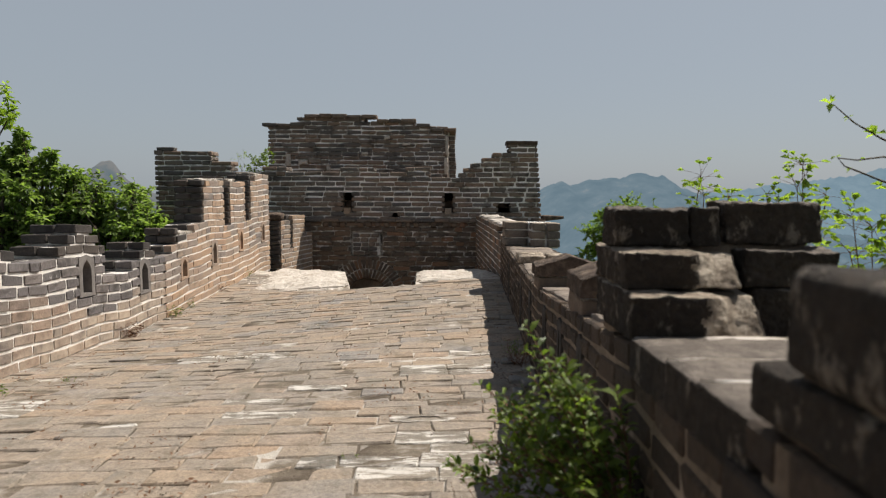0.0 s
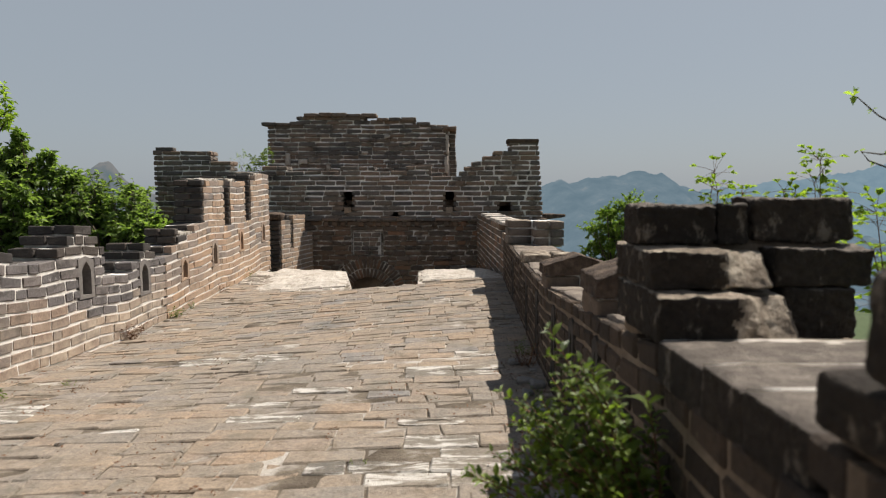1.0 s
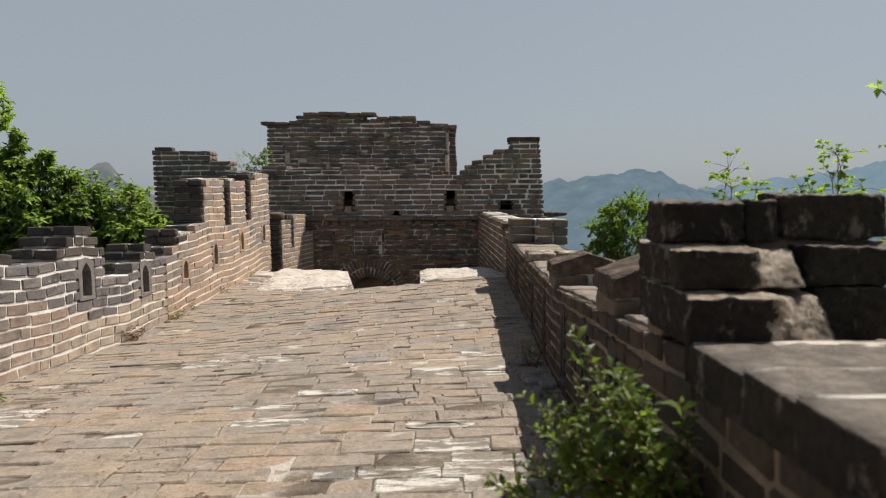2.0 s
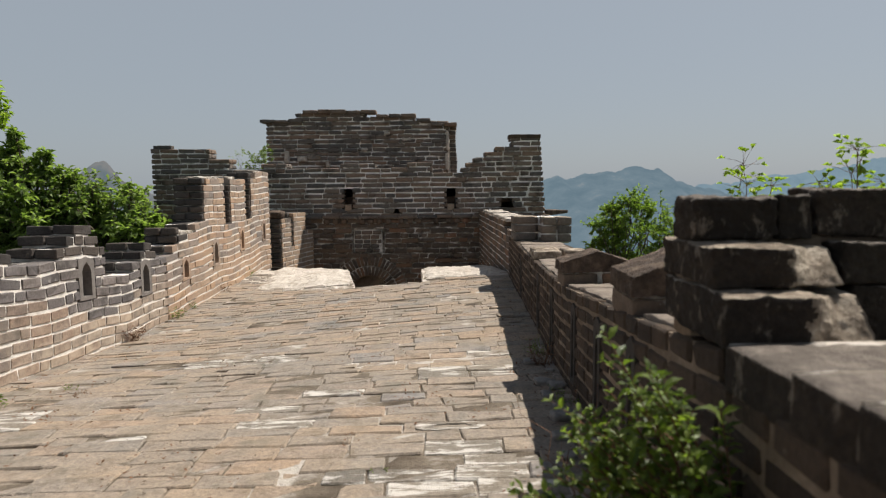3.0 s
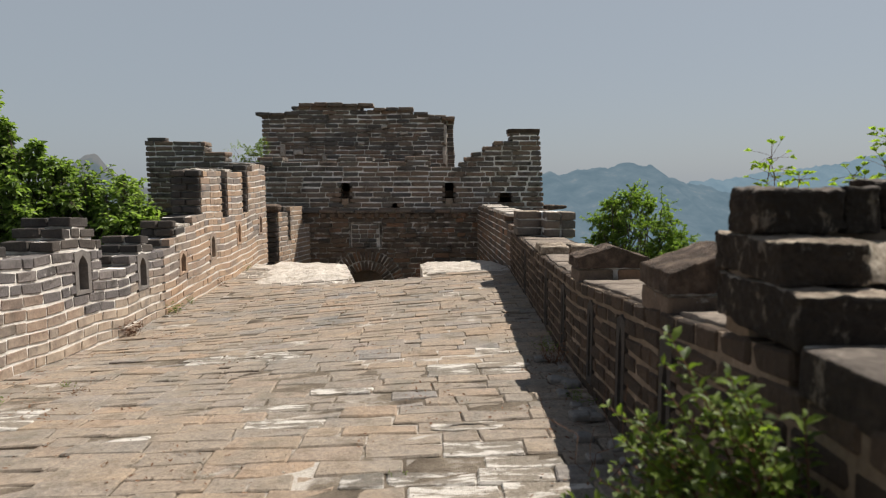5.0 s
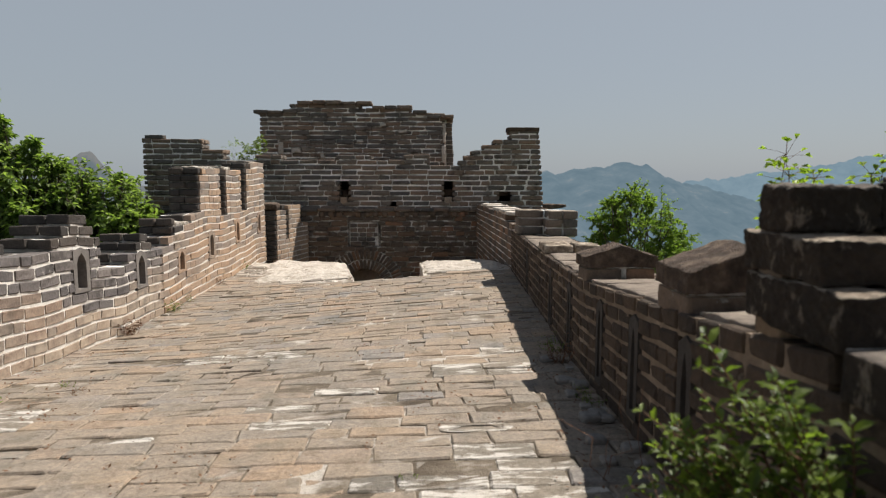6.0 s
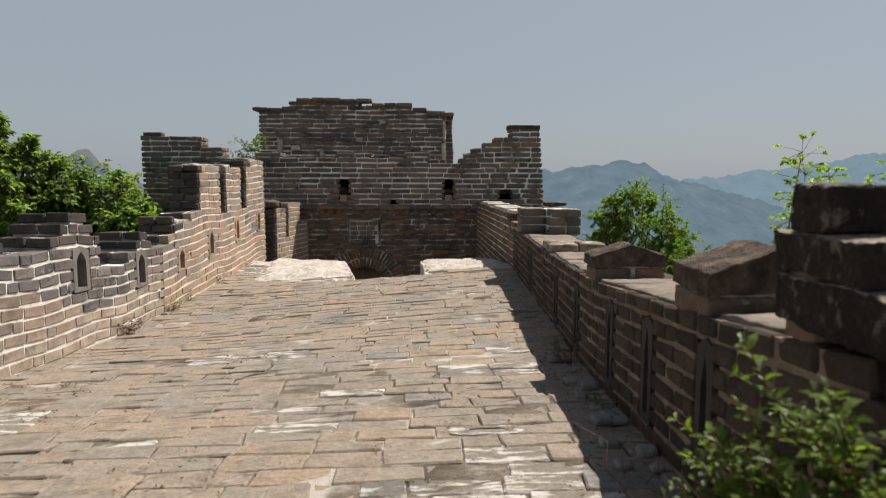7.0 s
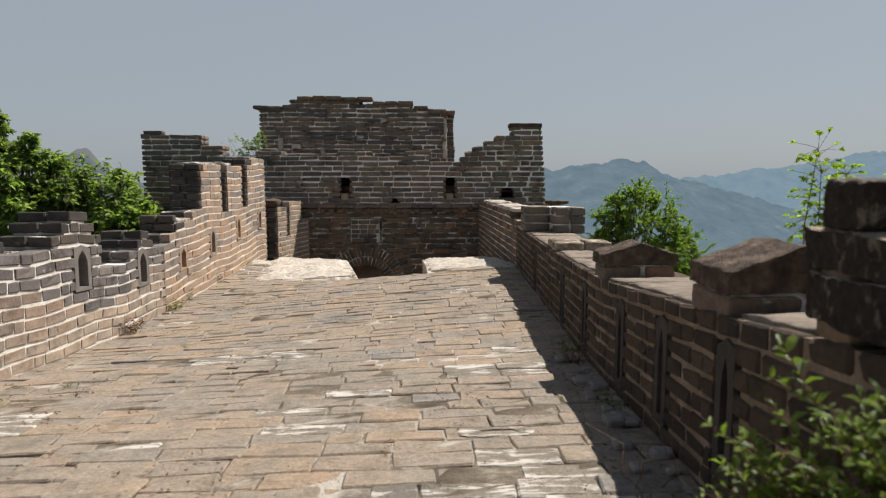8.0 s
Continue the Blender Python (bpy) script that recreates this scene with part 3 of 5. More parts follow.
# slabs of the low opening, bedded in white lime
for i, (y0, y1) in enumerate([(0.795, 0.99), (1.003, 1.185), (1.2, 1.46)]):
    zt = lerp_table(RIGHT_BASE, (y0 + y1) / 2) + 0.945
    slab = part("coping_brick", worn_block(right_x((y0 + y1) / 2), 1.0, y0, y1, zt - 0.1, zt, 0.004, 400 + i, 15, 0.12), M_BLOCK, right_wall, "broad flat brick, its top painted paler as sunlit")
    # the upward face is painted lighter to read as sunlit
    face_material(slab, M_LIT_TOP, lambda c, n: n.z > 0.75)
    part("lime_joint", worn_block(right_x(y1) + 0.005, 0.99, y1 - 0.002, y1 + 0.016, zt - 0.09, zt - 0.002, 0.003, 410 + i, 6, 0.2), M_LIMED, right_wall, "white lime joint")
part("lime_joint", worn_block(0.62, 0.98, 1.42, 1.47, 1.10, 1.157, 0.012, 420, 7, 0.4), M_LIME, right_wall, "crumbling white lime bedding")

# broken merlon beside the low opening
merlon = empty("merlon", "broken merlon of three dark weathered brick courses", "merlon")


def broken_end(q, s):
    """The outer front corner has broken away."""
    k = min(1.0, max(0.0, (q.x / s.x - 0.12) / 0.5))
    fall = min(1.0, max(0.0, 0.5 - 0.5 * q.y / s.y))
    q = q + Vector((0, k * fall * (0.055 + 0.04 * q.z / s.z), 0))
    return q + Vector((0, 0, -0.15 * k * max(0.0, q.z)))


for i, (b, shp) in enumerate([((0.455, 0.80, 1.475, 1.86, 1.138, 1.252), broken_end), ((0.825, 1.02, 1.63, 1.88, 1.112, 1.247), None),
                              ((0.455, 0.775, 1.555, 1.88, 1.258, 1.352), broken_end), ((0.80, 1.06, 1.63, 1.89, 1.254, 1.354), None),
                              ((0.46, 0.665, 1.68, 1.82, 1.362, 1.462), None), ((0.675, 0.752, 1.69, 1.82, 1.360, 1.464), None), ((0.775, 1.045, 1.70, 1.84, 1.364, 1.480), None)]):
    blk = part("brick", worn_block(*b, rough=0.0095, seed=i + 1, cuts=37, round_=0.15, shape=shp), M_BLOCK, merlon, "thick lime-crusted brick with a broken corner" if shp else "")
    edge = b[0] + (b[1] - b[0]) * (0.58 if i else 0.52)
    # tops and broken corners take pale colour in place of sunlight
    face_material(blk, M_PALE_LIT if shp else M_LIT_TOP, lambda c, n: n.z > 0.8 or (shp is not None and n.y < 0.2 and c.x > edge + 0.025 * noise.noise((c.x * 30, c.z * 30, i))
                  and c.x < b[1] - 0.012))
part("mortar_bed", worn_block(0.475, 1.01, 1.72, 1.84, 1.10, 1.37, 0.004, 3, 3, 0.1), M_MORTAR_R, merlon, "dusty mortar between the courses")


def coped_merlon(u0, u1, z, width, ch, eave, gable, seed, label):
    """One course of brick under a coping stone with a gabled top."""
    x0 = right_x((u0 + u1) / 2)
    th = empty("coped_merlon", label, "merlon", "", "coped merlons on the parapet")
    mid = x0 + width * 0.52
    blk = part("brick", worn_block(x0, mid, u0, u1, z, z + ch - 0.008, 0.008, seed, 13), M_BRICK_LOW, th)
    # sunlight painted on the upward faces; the broken end is pale brick
    face_material(blk, M_PALE_LIT, lambda c, n: n.z > 0.8 or (seed == 20 and c.x > mid + 0.07))
    blk = part("brick", worn_block(mid + 0.03, x0 + width, u0 + 0.005, u1, z, z + ch - 0.01, 0.008, seed + 1, 13), M_BRICK_LOW, th)
    face_material(blk, M_PALE_LIT, lambda c, n: n.z > 0.8 or (seed == 20 and c.x > mid + 0.07))
    part("mortar_bed", worn_block(x0 + 0.015, x0 + width - 0.02, u0 + 0.02, u1 - 0.02, z - 0.01, z + ch + 0.004, 0.002, seed, 2, 0.1), M_MORTAR_T, th, "limed joint")

    def gabled(q, s):
        k = max(0.0, 1 - abs(q.x) / s.x)
        if q.z > 0:
            q = q + Vector((0, 0, gable * k))
        return q
    part("coping_stone", worn_block(x0 - 0.012, x0 + width + 0.012, u0 - 0.01, u1 + 0.01, z + ch, z + ch + eave, 0.0085, seed + 2, 31, 0.15, gabled), M_COPING, th, "brown lichened stone with a gabled top")
    return th


coped_merlon(2.37, 2.66, 0.998, 0.46, 0.098, 0.075, 0.085, 20, "low merlon under a broad gabled coping stone")
coped_merlon(4.06, 4.28, 0.866, 0.42, 0.09, 0.065, 0.07, 30, "small merlon under a gabled coping stone")

# lime bedding left on the flat top between the merlons
rng = random.Random(61)
for a, b in ((1.9, 2.35), (2.69, 4.03), (4.31, 5.93), (6.45, 7.84)):
    n = max(1, round((b - a) / 0.34))
    for i in range(n):
        y0, y1 = a + (b - a) * i / n, a + (b - a) * (i + 1) / n - rng.uniform(0.008, 0.02)
        ym = (y0 + y1) / 2
        dx = (right_x(ym + 0.1) - right_x(ym - 0.1)) / 0.2
        dz = (lerp_table(RIGHT_BASE, ym + 0.1) - lerp_table(RIGHT_BASE, ym - 0.1)) / 0.2
        zt = lerp_table(RIGHT_BASE, ym) + 0.945
        part("lime_bed", worn_block(right_x(ym) + rng.uniform(0.02, 0.05), right_x(ym) + rng.uniform(0.5, 0.56), y0, y1, zt - 0.03, zt + rng.uniform(0.006, 0.012), 0.007, 600 + i + int(a * 10), 7, 0.5,
                                    lambda q, s, dx=dx, dz=dz: q + Vector((dx * q.y, 0, dz * q.y))), M_BED, right_wall, "thin bed of old lime on the wall top")

loose = empty("broken_course", "loose whitened bricks lying on the parapet top", "brick")
for i, (a, b, y0, y1) in enumerate([(0.72, 0.98, 5.95, 6.15), (0.74, 1.0, 6.2, 6.42), (1.02, 1.24, 6.0, 6.3)]):
    part("brick", worn_block(a, b, y0, y1, 0.82, 0.90, 0.008, 40 + i, 4), M_PALE_LIT, loose)
stack = empty("stepped_merlon", "stepped merlon of dark bricks with pale joints", "merlon")
for k in range(3):
    z = 0.82 + k * 0.105
    blk = part("brick", worn_block(0.80, 1.10, 8.15, 8.55, z, z + 0.092, 0.004, 50 + k, 4, 0.15), M_BRICK_T, stack)
    # upward faces painted pale, as if in sun
    face_material(blk, M_PALE_LIT, lambda c, n: n.z > 0.8)
    blk = part("brick", worn_block(1.10 if k % 2 else 1.12, 1.28, 7.86, 8.2, z, z + 0.092, 0.004, 55 + k, 4, 0.15), M_BRICK_T, stack)
    face_material(blk, M_PALE_LIT, lambda c, n: n.z > 0.8)
    blk = part("brick", worn_block(1.30, 1.47, 7.86, 8.2, z, z + 0.092, 0.004, 60 + k, 4, 0.15), M_BRICK_T, stack)
    face_material(blk, M_PALE_LIT, lambda c, n: n.z > 0.8)
part("mortar_bed", worn_block(1.12, 1.45, 7.88, 8.3, 0.80, 1.105, 0.002, 4, 3, 0.05), M_MORTAR_T, stack, "pale lime joints")
part("mortar_bed", worn_block(0.83, 1.45, 8.17, 8.53, 0.80, 1.115, 0.002, 3, 3, 0.05), M_MORTAR_T, stack, "pale lime joints")


# floor
def floor_P(x, y, z):
    return (x, y, floor_z(x, y) + z)


def notch(x, y, grow=0.0):
    if y < 9.1 - grow:
        return False
    return -1.37 - 0.185 * (y - 9.1) - grow < x < -0.41 - 0.035 * (y - 9.1) + grow


END_Y = 11.7
FLOOR_Y0 = -6.0
floor = empty("floor", "uneven wall-walk paved with worn tan bricks", "floor", "structure")
V, Fc = [], []
NX, NY = 90, 330
for j in range(NY + 1):
    y = FLOOR_Y0 + (END_Y - FLOOR_Y0) * j / NY
    for i in range(NX + 1):
        x = left_x(y) - 0.2 + (right_x(y) - left_x(y) + 0.4) * i / NX
        V.append((x, y, floor_z(x, y) - 0.0085 + 0.004 * noise.noise((x * 4, y * 4, 0)) + 0.0045 * noise.noise((x * 11, y * 11, 5))))
for j in range(NY):
    for i in range(NX):
        y = FLOOR_Y0 + (END_Y - FLOOR_Y0) * (j + 0.5) / NY
        x = left_x(y) - 0.2 + (right_x(y) - left_x(y) + 0.4) * (i + 0.5) / NX
        if notch(x, y, 0.03):
            continue
        a = j * (NX + 1) + i
        Fc.append([a, a + 1, a + NX + 2, a + NX + 1])
part("bedding", (V, Fc), M_DIRT, floor, "dusty earth between the bricks")

# lime-whitened spots: x from, y from, x to, y to
WHITE = [(-1.9, 3.08, -1.5, 3.24), (-0.2, 2.73, 0.16, 2.84), (-0.06, 2.51, 0.17, 2.72), (-0.24, 2.44, 0.15, 2.56), (-0.58, 2.48, -0.25, 2.56),
         (-2.23, 5.0, -1.2, 5.2), (-1.3, 3.58, -1.03, 3.7), (-0.17, 4.24, 0.40, 4.39), (0.0, 4.7, 0.28, 4.82),
         (-0.82, 3.92, -0.56, 4.02), (-2.95, 3.6, -2.6, 3.76), (-2.6, 3.5, -2.45, 3.6)]

# ring of lime round one grey brick
V, Fc = [], []
for i in range(73):
    a = 2 * math.pi * i / 72
    c, d = math.copysign(abs(math.cos(a)) ** 0.6, math.cos(a)), math.copysign(abs(math.sin(a)) ** 0.8, math.sin(a))
    for r in (1.0, 0.5):
        k = r + 0.16 * noise.noise((5 * c, 5 * d, 2 + r))
        x, y = -0.115 + 0.175 * k * c, 3.165 + 0.062 * k * d
        V.append((x, y, floor_z(x, y) + 0.0025))
Fc = [[2 * i, 2 * i + 2, 2 * i + 3, 2 * i + 1] for i in range(72)]
part("lime_ring", (V, Fc), M_LIMED, floor, "ring of white lime round a grey brick")

rng = random.Random(21)
fb, fw, fs = [], [], []
y = -2.6
row = 0
while y < END_Y - 0.07:
    dep = rng.uniform(0.13, 0.165)
    x = left_x(y) - rng.uniform(0.0, 0.3)
    while x < right_x(y) + 0.05:
        l = rng.choice((0.33, 0.33, 0.35, 0.31, 0.28, 0.38, 0.17)) * rng.uniform(0.95, 1.06)
        cx, cy = x + l / 2, y + dep / 2 + 0.018 * math.sin(x * 1.3 + row * 0.31) + rng.gauss(0, 0.003)
        if not (notch(x, cy) or notch(x + l, cy) or notch(cx, cy)):
            e = Vector(floor_P(cx + 0.1, cy, 0)) - Vector(floor_P(cx - 0.1, cy, 0))
            n = Vector(floor_P(cx, cy + 0.1, 0)) - Vector(floor_P(cx, cy - 0.1, 0))
            e.normalize()
            z = e.cross(n).normalized()
            n = z.cross(e)
            m = Matrix((e, n, z)).transposed().to_4x4()
            m.translation = Vector(floor_P(cx, cy, -0.03 + rng.gauss(0, 0.003) + (rng.uniform(-0.009, 0) if rng.random() < 0.2 else 0)))
            m = m @ Euler((rng.gauss(0, 0.009), rng.gauss(0, 0.006), rng.gauss(0, 0.022))).to_matrix().to_4x4()
            edge = 9.25 + 0.35 * noise.noise((cx * 1.3, 4.0, 0)) + (0.9 if cx < -2.6 else 0)
            white = cy > edge or rng.random() < 0.006 or any(a < cx < c and b - 0.03 < cy < d + 0.03 for a, b, c, d in WHITE)
            spot = cy < 9.0 and white
            (fs if spot else fw if white else fb).append((m, l - rng.uniform(0.001, 0.009), dep - rng.uniform(0.001, 0.009), 0.06))
        x += l
    y += dep
    row += 1

def lime_crust(x_from, x_to, y0, y1, seed):
    """A lumpy skin of old lime, thinning out unevenly at its edges."""
    nx, ny = 70, 60
    V, Fc = [], []
    for j in range(ny + 1):
        y = y0 + (y1 - y0) * j / ny
        xa, xb = x_from(y), x_to(y)
        for i in range(nx + 1):
            x = xa + (xb - xa) * i / nx
            t = min(i, nx - i) / nx * (xb - xa)
            f = min(1.0, t / 0.12) * min(1.0, (y - y0) / 0.3 + 0.1)
            lump = 0.5 + 0.5 * noise.fractal((x * 2.6, y * 1.7, seed), 1.0, 2.0, 5)
            V.append((x, y, floor_z(x, y) - 0.012 + f * (0.01 + 0.075 * lump) + 0.01 * noise.noise((x * 22, y * 22, seed))))
    for j in range(ny):
        for i in range(nx):
            a = j * (nx + 1) + i
            Fc.append([a, a + 1, a + nx + 2, a + nx + 1])
    part("lime_crust", (V, Fc), M_LIME, floor, "lumpy crust of white lime over the paving")


lime_crust(lambda y: left_x(y) + 0.55 - 0.1 * (y - 9.4) + 0.06 * math.sin(y * 7), lambda y: -1.43 - 0.185 * (y - 9.1) + 0.025 * math.sin(y * 9), 9.5, END_Y - 0.02, 3)
lime_crust(lambda y: -0.37 - 0.035 * (y - 9.1) + 0.02 * math.sin(y * 8), lambda y: right_x(y) - 0.06, 9.35, END_Y - 0.02, 8)

# stair down to the arched doorway, and the landing before the tower
stair = empty("stair", "narrow brick stair sunk in the walk, leading down to the arch", "stair", "structure")
for i in range(9):
    bm = bmesh.new()
    y0, z1 = 9.05 + 0.3 * i, -0.02 - 0.19 * (i + 1)
    w = (-1.37 - 0.185 * (y0 + 0.3 - 9.1), -0.41 - 0.035 * (y0 + 0.3 - 9.1))
    bmesh.ops.create_cube(bm, size=1.0, matrix=Matrix.Translation(((w[0] + w[1]) / 2, y0 + 0.16, z1 - 0.3)) @ Matrix.Diagonal((w[1] - w[0], 0.32, 0.6, 1)))
    bmesh.ops.bevel(bm, geom=bm.edges, offset=0.012, segments=2, affect="EDGES")
    part("step", bm, M_FLOOR, stair)


def notch_left_P(u, w, h):
    return (-1.37 - 0.185 * (u - 9.1) - w, u, floor_z(-1.6, u) - 0.9 + h)


def notch_right_P(u, w, h):
    return (-0.41 - 0.035 * (u - 9.1) + w, u, floor_z(-0.4, u) - 0.9 + h)


cheek = empty("stair_cheek", "whitened brick cheek wall of the sunken stair", "wall", "structure")
masonry(cheek, notch_left_P, 9.1, END_Y, lambda u: 8.55, 0.3, HC, 31, M_LIME, M_MORTAR, lambda p: p.y, back=False, kmax=9, limit=90)
masonry(cheek, notch_right_P, 9.1, END_Y, lambda u: 8.55, 0.3, HC, 32, M_LIME, M_MORTAR, lambda p: p.y, back=False, kmax=9, limit=90)
bm = bmesh.new()
bmesh.ops.create_cube(bm, size=1.0, matrix=Matrix.Translation((-1.1, 13.1, -1.95)) @ Matrix.Diagonal((5.4, 2.85, 0.3, 1)))
part("landing", bm, M_FLOOR, stair, "shaded landing before the doorway")

# rampart body under the walk
V, Fc = [], []
ysr = [-6.0, -4.0] + [-2.0 + 0.5 * i for i in range(28)] + [11.7]
for y in ysr:
    for x in (left_x(y) - 0.75, left_x(y) - 0.42, left_x(y) - 0.05, right_x(y) + 0.05, right_x(y) + 0.55, right_x(y) + 0.95):
        z = -7.0 if x in (left_x(y) - 0.75, right_x(y) + 0.95) else floor_z(x, y) - 0.12
        V.append((x, y, z))
for j in range(len(ysr) - 1):
    for i in range(5):
        if i == 2:
            continue
        a = j * 6 + i
        Fc.append([a, a + 1, a + 7, a + 6])
tagged(part("rampart", (V, Fc), M_BRICK, None), "tall battered brick rampart carrying the walk", "wall", "", "structure")


# tower
def tower_P(u, w, h):
    z = -2.4 + h
    return (u + 0.085 * max(0.0, 2.67 - z) * min(1.0, max(0.0, (u - 0.9) / 1.26)), TOWER_Y + w, z)


tower = empty("watchtower", "ruined brick watchtower with arched doorway and broken battlements", "tower")
HT = 0.115


def tk(z):
    return (z + 2.4) / HT


BAND = round(tk(0.86))
FRONT = [(-6.65, tk(2.42)), (-6.15, tk(2.36)), (-5.35, tk(2.24)), (-4.88, tk(1.99)), (-4.2, tk(2.1)), (-3.6, tk(1.99)), (-3.2, tk(1.9)), (-2.4, tk(2.02)), (-1.6, tk(1.9)), (-0.9, tk(2.02)), (-0.3, tk(1.85)), (0.32, tk(2.0)), (0.45, tk(2.11)), (0.62, tk(2.22)), (0.85, tk(2.34)), (1.1, tk(2.46)), (1.45, tk(2.67)), (2.16, tk(2.67))]
AC = (-1.77, -0.93)
arch_holes = []
for k in range(0, 20):
    z = -2.4 + (k + 0.5) * HT
    r = 0.89 if z > AC[1] - 0.05 else 0.45
    if z < AC[1] + 0.89:
        hw = math.sqrt(max(0.0, r * r - max(0, z - AC[1]) ** 2))
        if hw > 0.02:
            arch_holes.append((AC[0] - hw, AC[0] + hw, k, k + 1))
PANEL = (-2.16, -1.43, round(tk(0.0)), round(tk(0.57)))
WIN = [(-2.32, -2.13, 1.03, 1.49), (0.02, 0.19, 1.03, 1.48), (1.25, 1.43, 1.0, 1.27), (-1.17, -1.08, 0.95, 1.1)]
WIN = [(a, b, round(tk(c)), round(tk(d))) for a, b, c, d in WIN]
LEN_T = ((0.43, 4), (0.36, 2), (0.22, 1))
masonry(tower, tower_P, -6.65, 2.16, top_of(FRONT), 0.5, HT, 5, M_BRICK_T, M_MORTAR_T, lambda p: abs(p.x + 0.4) + abs(p.z - 1.3), holes=WIN, back=True, k0=BAND,
        lengths=LEN_T, kmax=50, hole_depth=None, limit=300, jit=0.011, wob=0.009, joint=0.024, recess=0.026, chamfer=0.013, upright=0.6, sway=0.02)
def lower_masonry():
    rng2 = random.Random(77)
    Vl, Fl, bl = [], [], []
    for k in range(0, BAND):
        for a, b in intervals(k, -6.65, 2.16, lambda u: 99, arch_holes + [PANEL]):
            box_strip(Vl, Fl, tower_P, a, b, 0.02, 0.5, k * HT, (k + 1) * HT - 0.004)
            u = a - (0.19 if k % 2 else 0)
            while u < b - 0.03:
                l = rng2.choice((0.38, 0.38, 0.3, 0.2)) * rng2.uniform(0.93, 1.05)
                p, q = max(a, u), min(b, u + l)
                if b - q < 0.06:
                    q = b
                if q - p > 0.03:
                    m = axes_at(tower_P, (p + q) / 2, 0.1 + rng2.uniform(-0.02, 0.012), (k + 0.5) * HT + 0.02 * noise.noise((p * 0.9, k * 0.37, 7)))
                    bl.append((m, q - p - 0.012, 0.2, (HT - 0.02) * rng2.uniform(0.88, 1.04)))
                u = q if q == b else u + l
    box_strip(Vl, Fl, tower_P, PANEL[0], PANEL[1], 0.12, 0.5, PANEL[2] * HT, PANEL[3] * HT)
    part("mortar_core", (Vl, Fl), M_MORTAR_LOW, tower, "dark patchy mortar")["kind"] = "stuff"
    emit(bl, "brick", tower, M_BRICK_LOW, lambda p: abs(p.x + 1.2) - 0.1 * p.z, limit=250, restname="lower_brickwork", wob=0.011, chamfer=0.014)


lower_masonry()

# arch rings
for r0, r1, n, seed in ((0.44, 0.645, 21, 1), (0.665, 0.885, 29, 2)):
    for i in range(n):
        a = math.pi * (i + 0.5) / n
        wdt = math.pi * (r0 + r1) / 2 / n - 0.021
        bm = worn_block(-(r1 - r0) / 2, (r1 - r0) / 2, -0.11, 0.11, -wdt / 2, wdt / 2, 0.003, seed * 40 + i, 2, 0.2)
        rm = (r0 + r1) / 2
        bm.transform(Matrix.Translation((AC[0] + rm * math.cos(a), TOWER_Y + 0.10 - 0.02 * (seed == 1), AC[1] + rm * math.sin(a))) @ Matrix.Rotation(-a, 4, "Y"))
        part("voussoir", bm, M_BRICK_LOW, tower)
V, Fc = [], []
nseg = 24
for i in range(nseg + 1):
    a = math.pi * i / nseg
    for r, w in ((0.45, 0.004), (0.90, 0.004), (0.45, 0.9), (0.90, 0.9)):
        V.append((AC[0] + r * math.cos(a), TOWER_Y + w, AC[1] + r * math.sin(a)))
for i in range(nseg):
    q = 4 * i
    Fc += [[q, q + 1, q + 5, q + 4], [q, q + 4, q + 6, q + 2], [q + 1, q + 3, q + 7, q + 5]]
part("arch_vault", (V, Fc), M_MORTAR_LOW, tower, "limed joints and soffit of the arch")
part("doorway_infill", worn_block(AC[0] - 0.5, AC[0] + 0.33, TOWER_Y + 0.5, TOWER_Y + 0.62, -2.1, AC[1] + 0.5, 0.012, 95, 7, 0.2), M_FLOOR, tower, "brown rough infill within the doorway")
# bricked-up panel above the arch
part("panel_bed", worn_block(-2.12, -1.47, TOWER_Y + 0.085, TOWER_Y + 0.14, 0.02, 0.56, 0.006, 91, 6, 0.2), M_MORTAR_T, tower, "white lime bed of the blocked panel")
rng = random.Random(92)
for k in range(5):
    x = -2.10 - (0.09 if k % 2 else 0)
    while x < -1.5:
        l = rng.choice((0.2, 0.26, 0.16))
        a, b = max(-2.1, x), min(-1.49, x + l - 0.016)
        if b - a > 0.05 and rng.random() < 0.93:
            part("panel_brick", worn_block(a, b, TOWER_Y + 0.055 + rng.uniform(-0.008, 0.008), TOWER_Y + 0.13, 0.035 + k * 0.103, 0.12 + k * 0.103, 0.008, 930 + k * 7 + int(a * 20), 3, 0.3), M_BRICK_T, tower)
        x += l

# string course and dentils
rng = random.Random(8)
x = -6.7
zb = -2.4 + BAND * HT
while x < 2.33:
    l = rng.uniform(0.34, 0.46)
    part("string_course", worn_block(x, min(2.36, x + l) - 0.01, TOWER_Y - 0.075 + rng.uniform(-0.01, 0.01), TOWER_Y + 0.1, zb - 0.005, zb + 0.065 + rng.uniform(-0.006, 0.006), 0.004, int(x * 10), 2, 0.25), M_BRICK_T, tower)
    x += l
x = -3.2
while x < 2.2:
    part("dentil", worn_block(x, x + 0.12, TOWER_Y - 0.05, TOWER_Y + 0.08, zb - 0.125, zb - 0.012, 0.004, int(x * 10), 2, 0.2), M_BRICK_LOW, tower)
    x += rng.choice((0.2, 0.3, 0.4)) * rng.uniform(0.95, 1.05)
# dark boxes added behind the openings to make them read black
dark_boxes = []
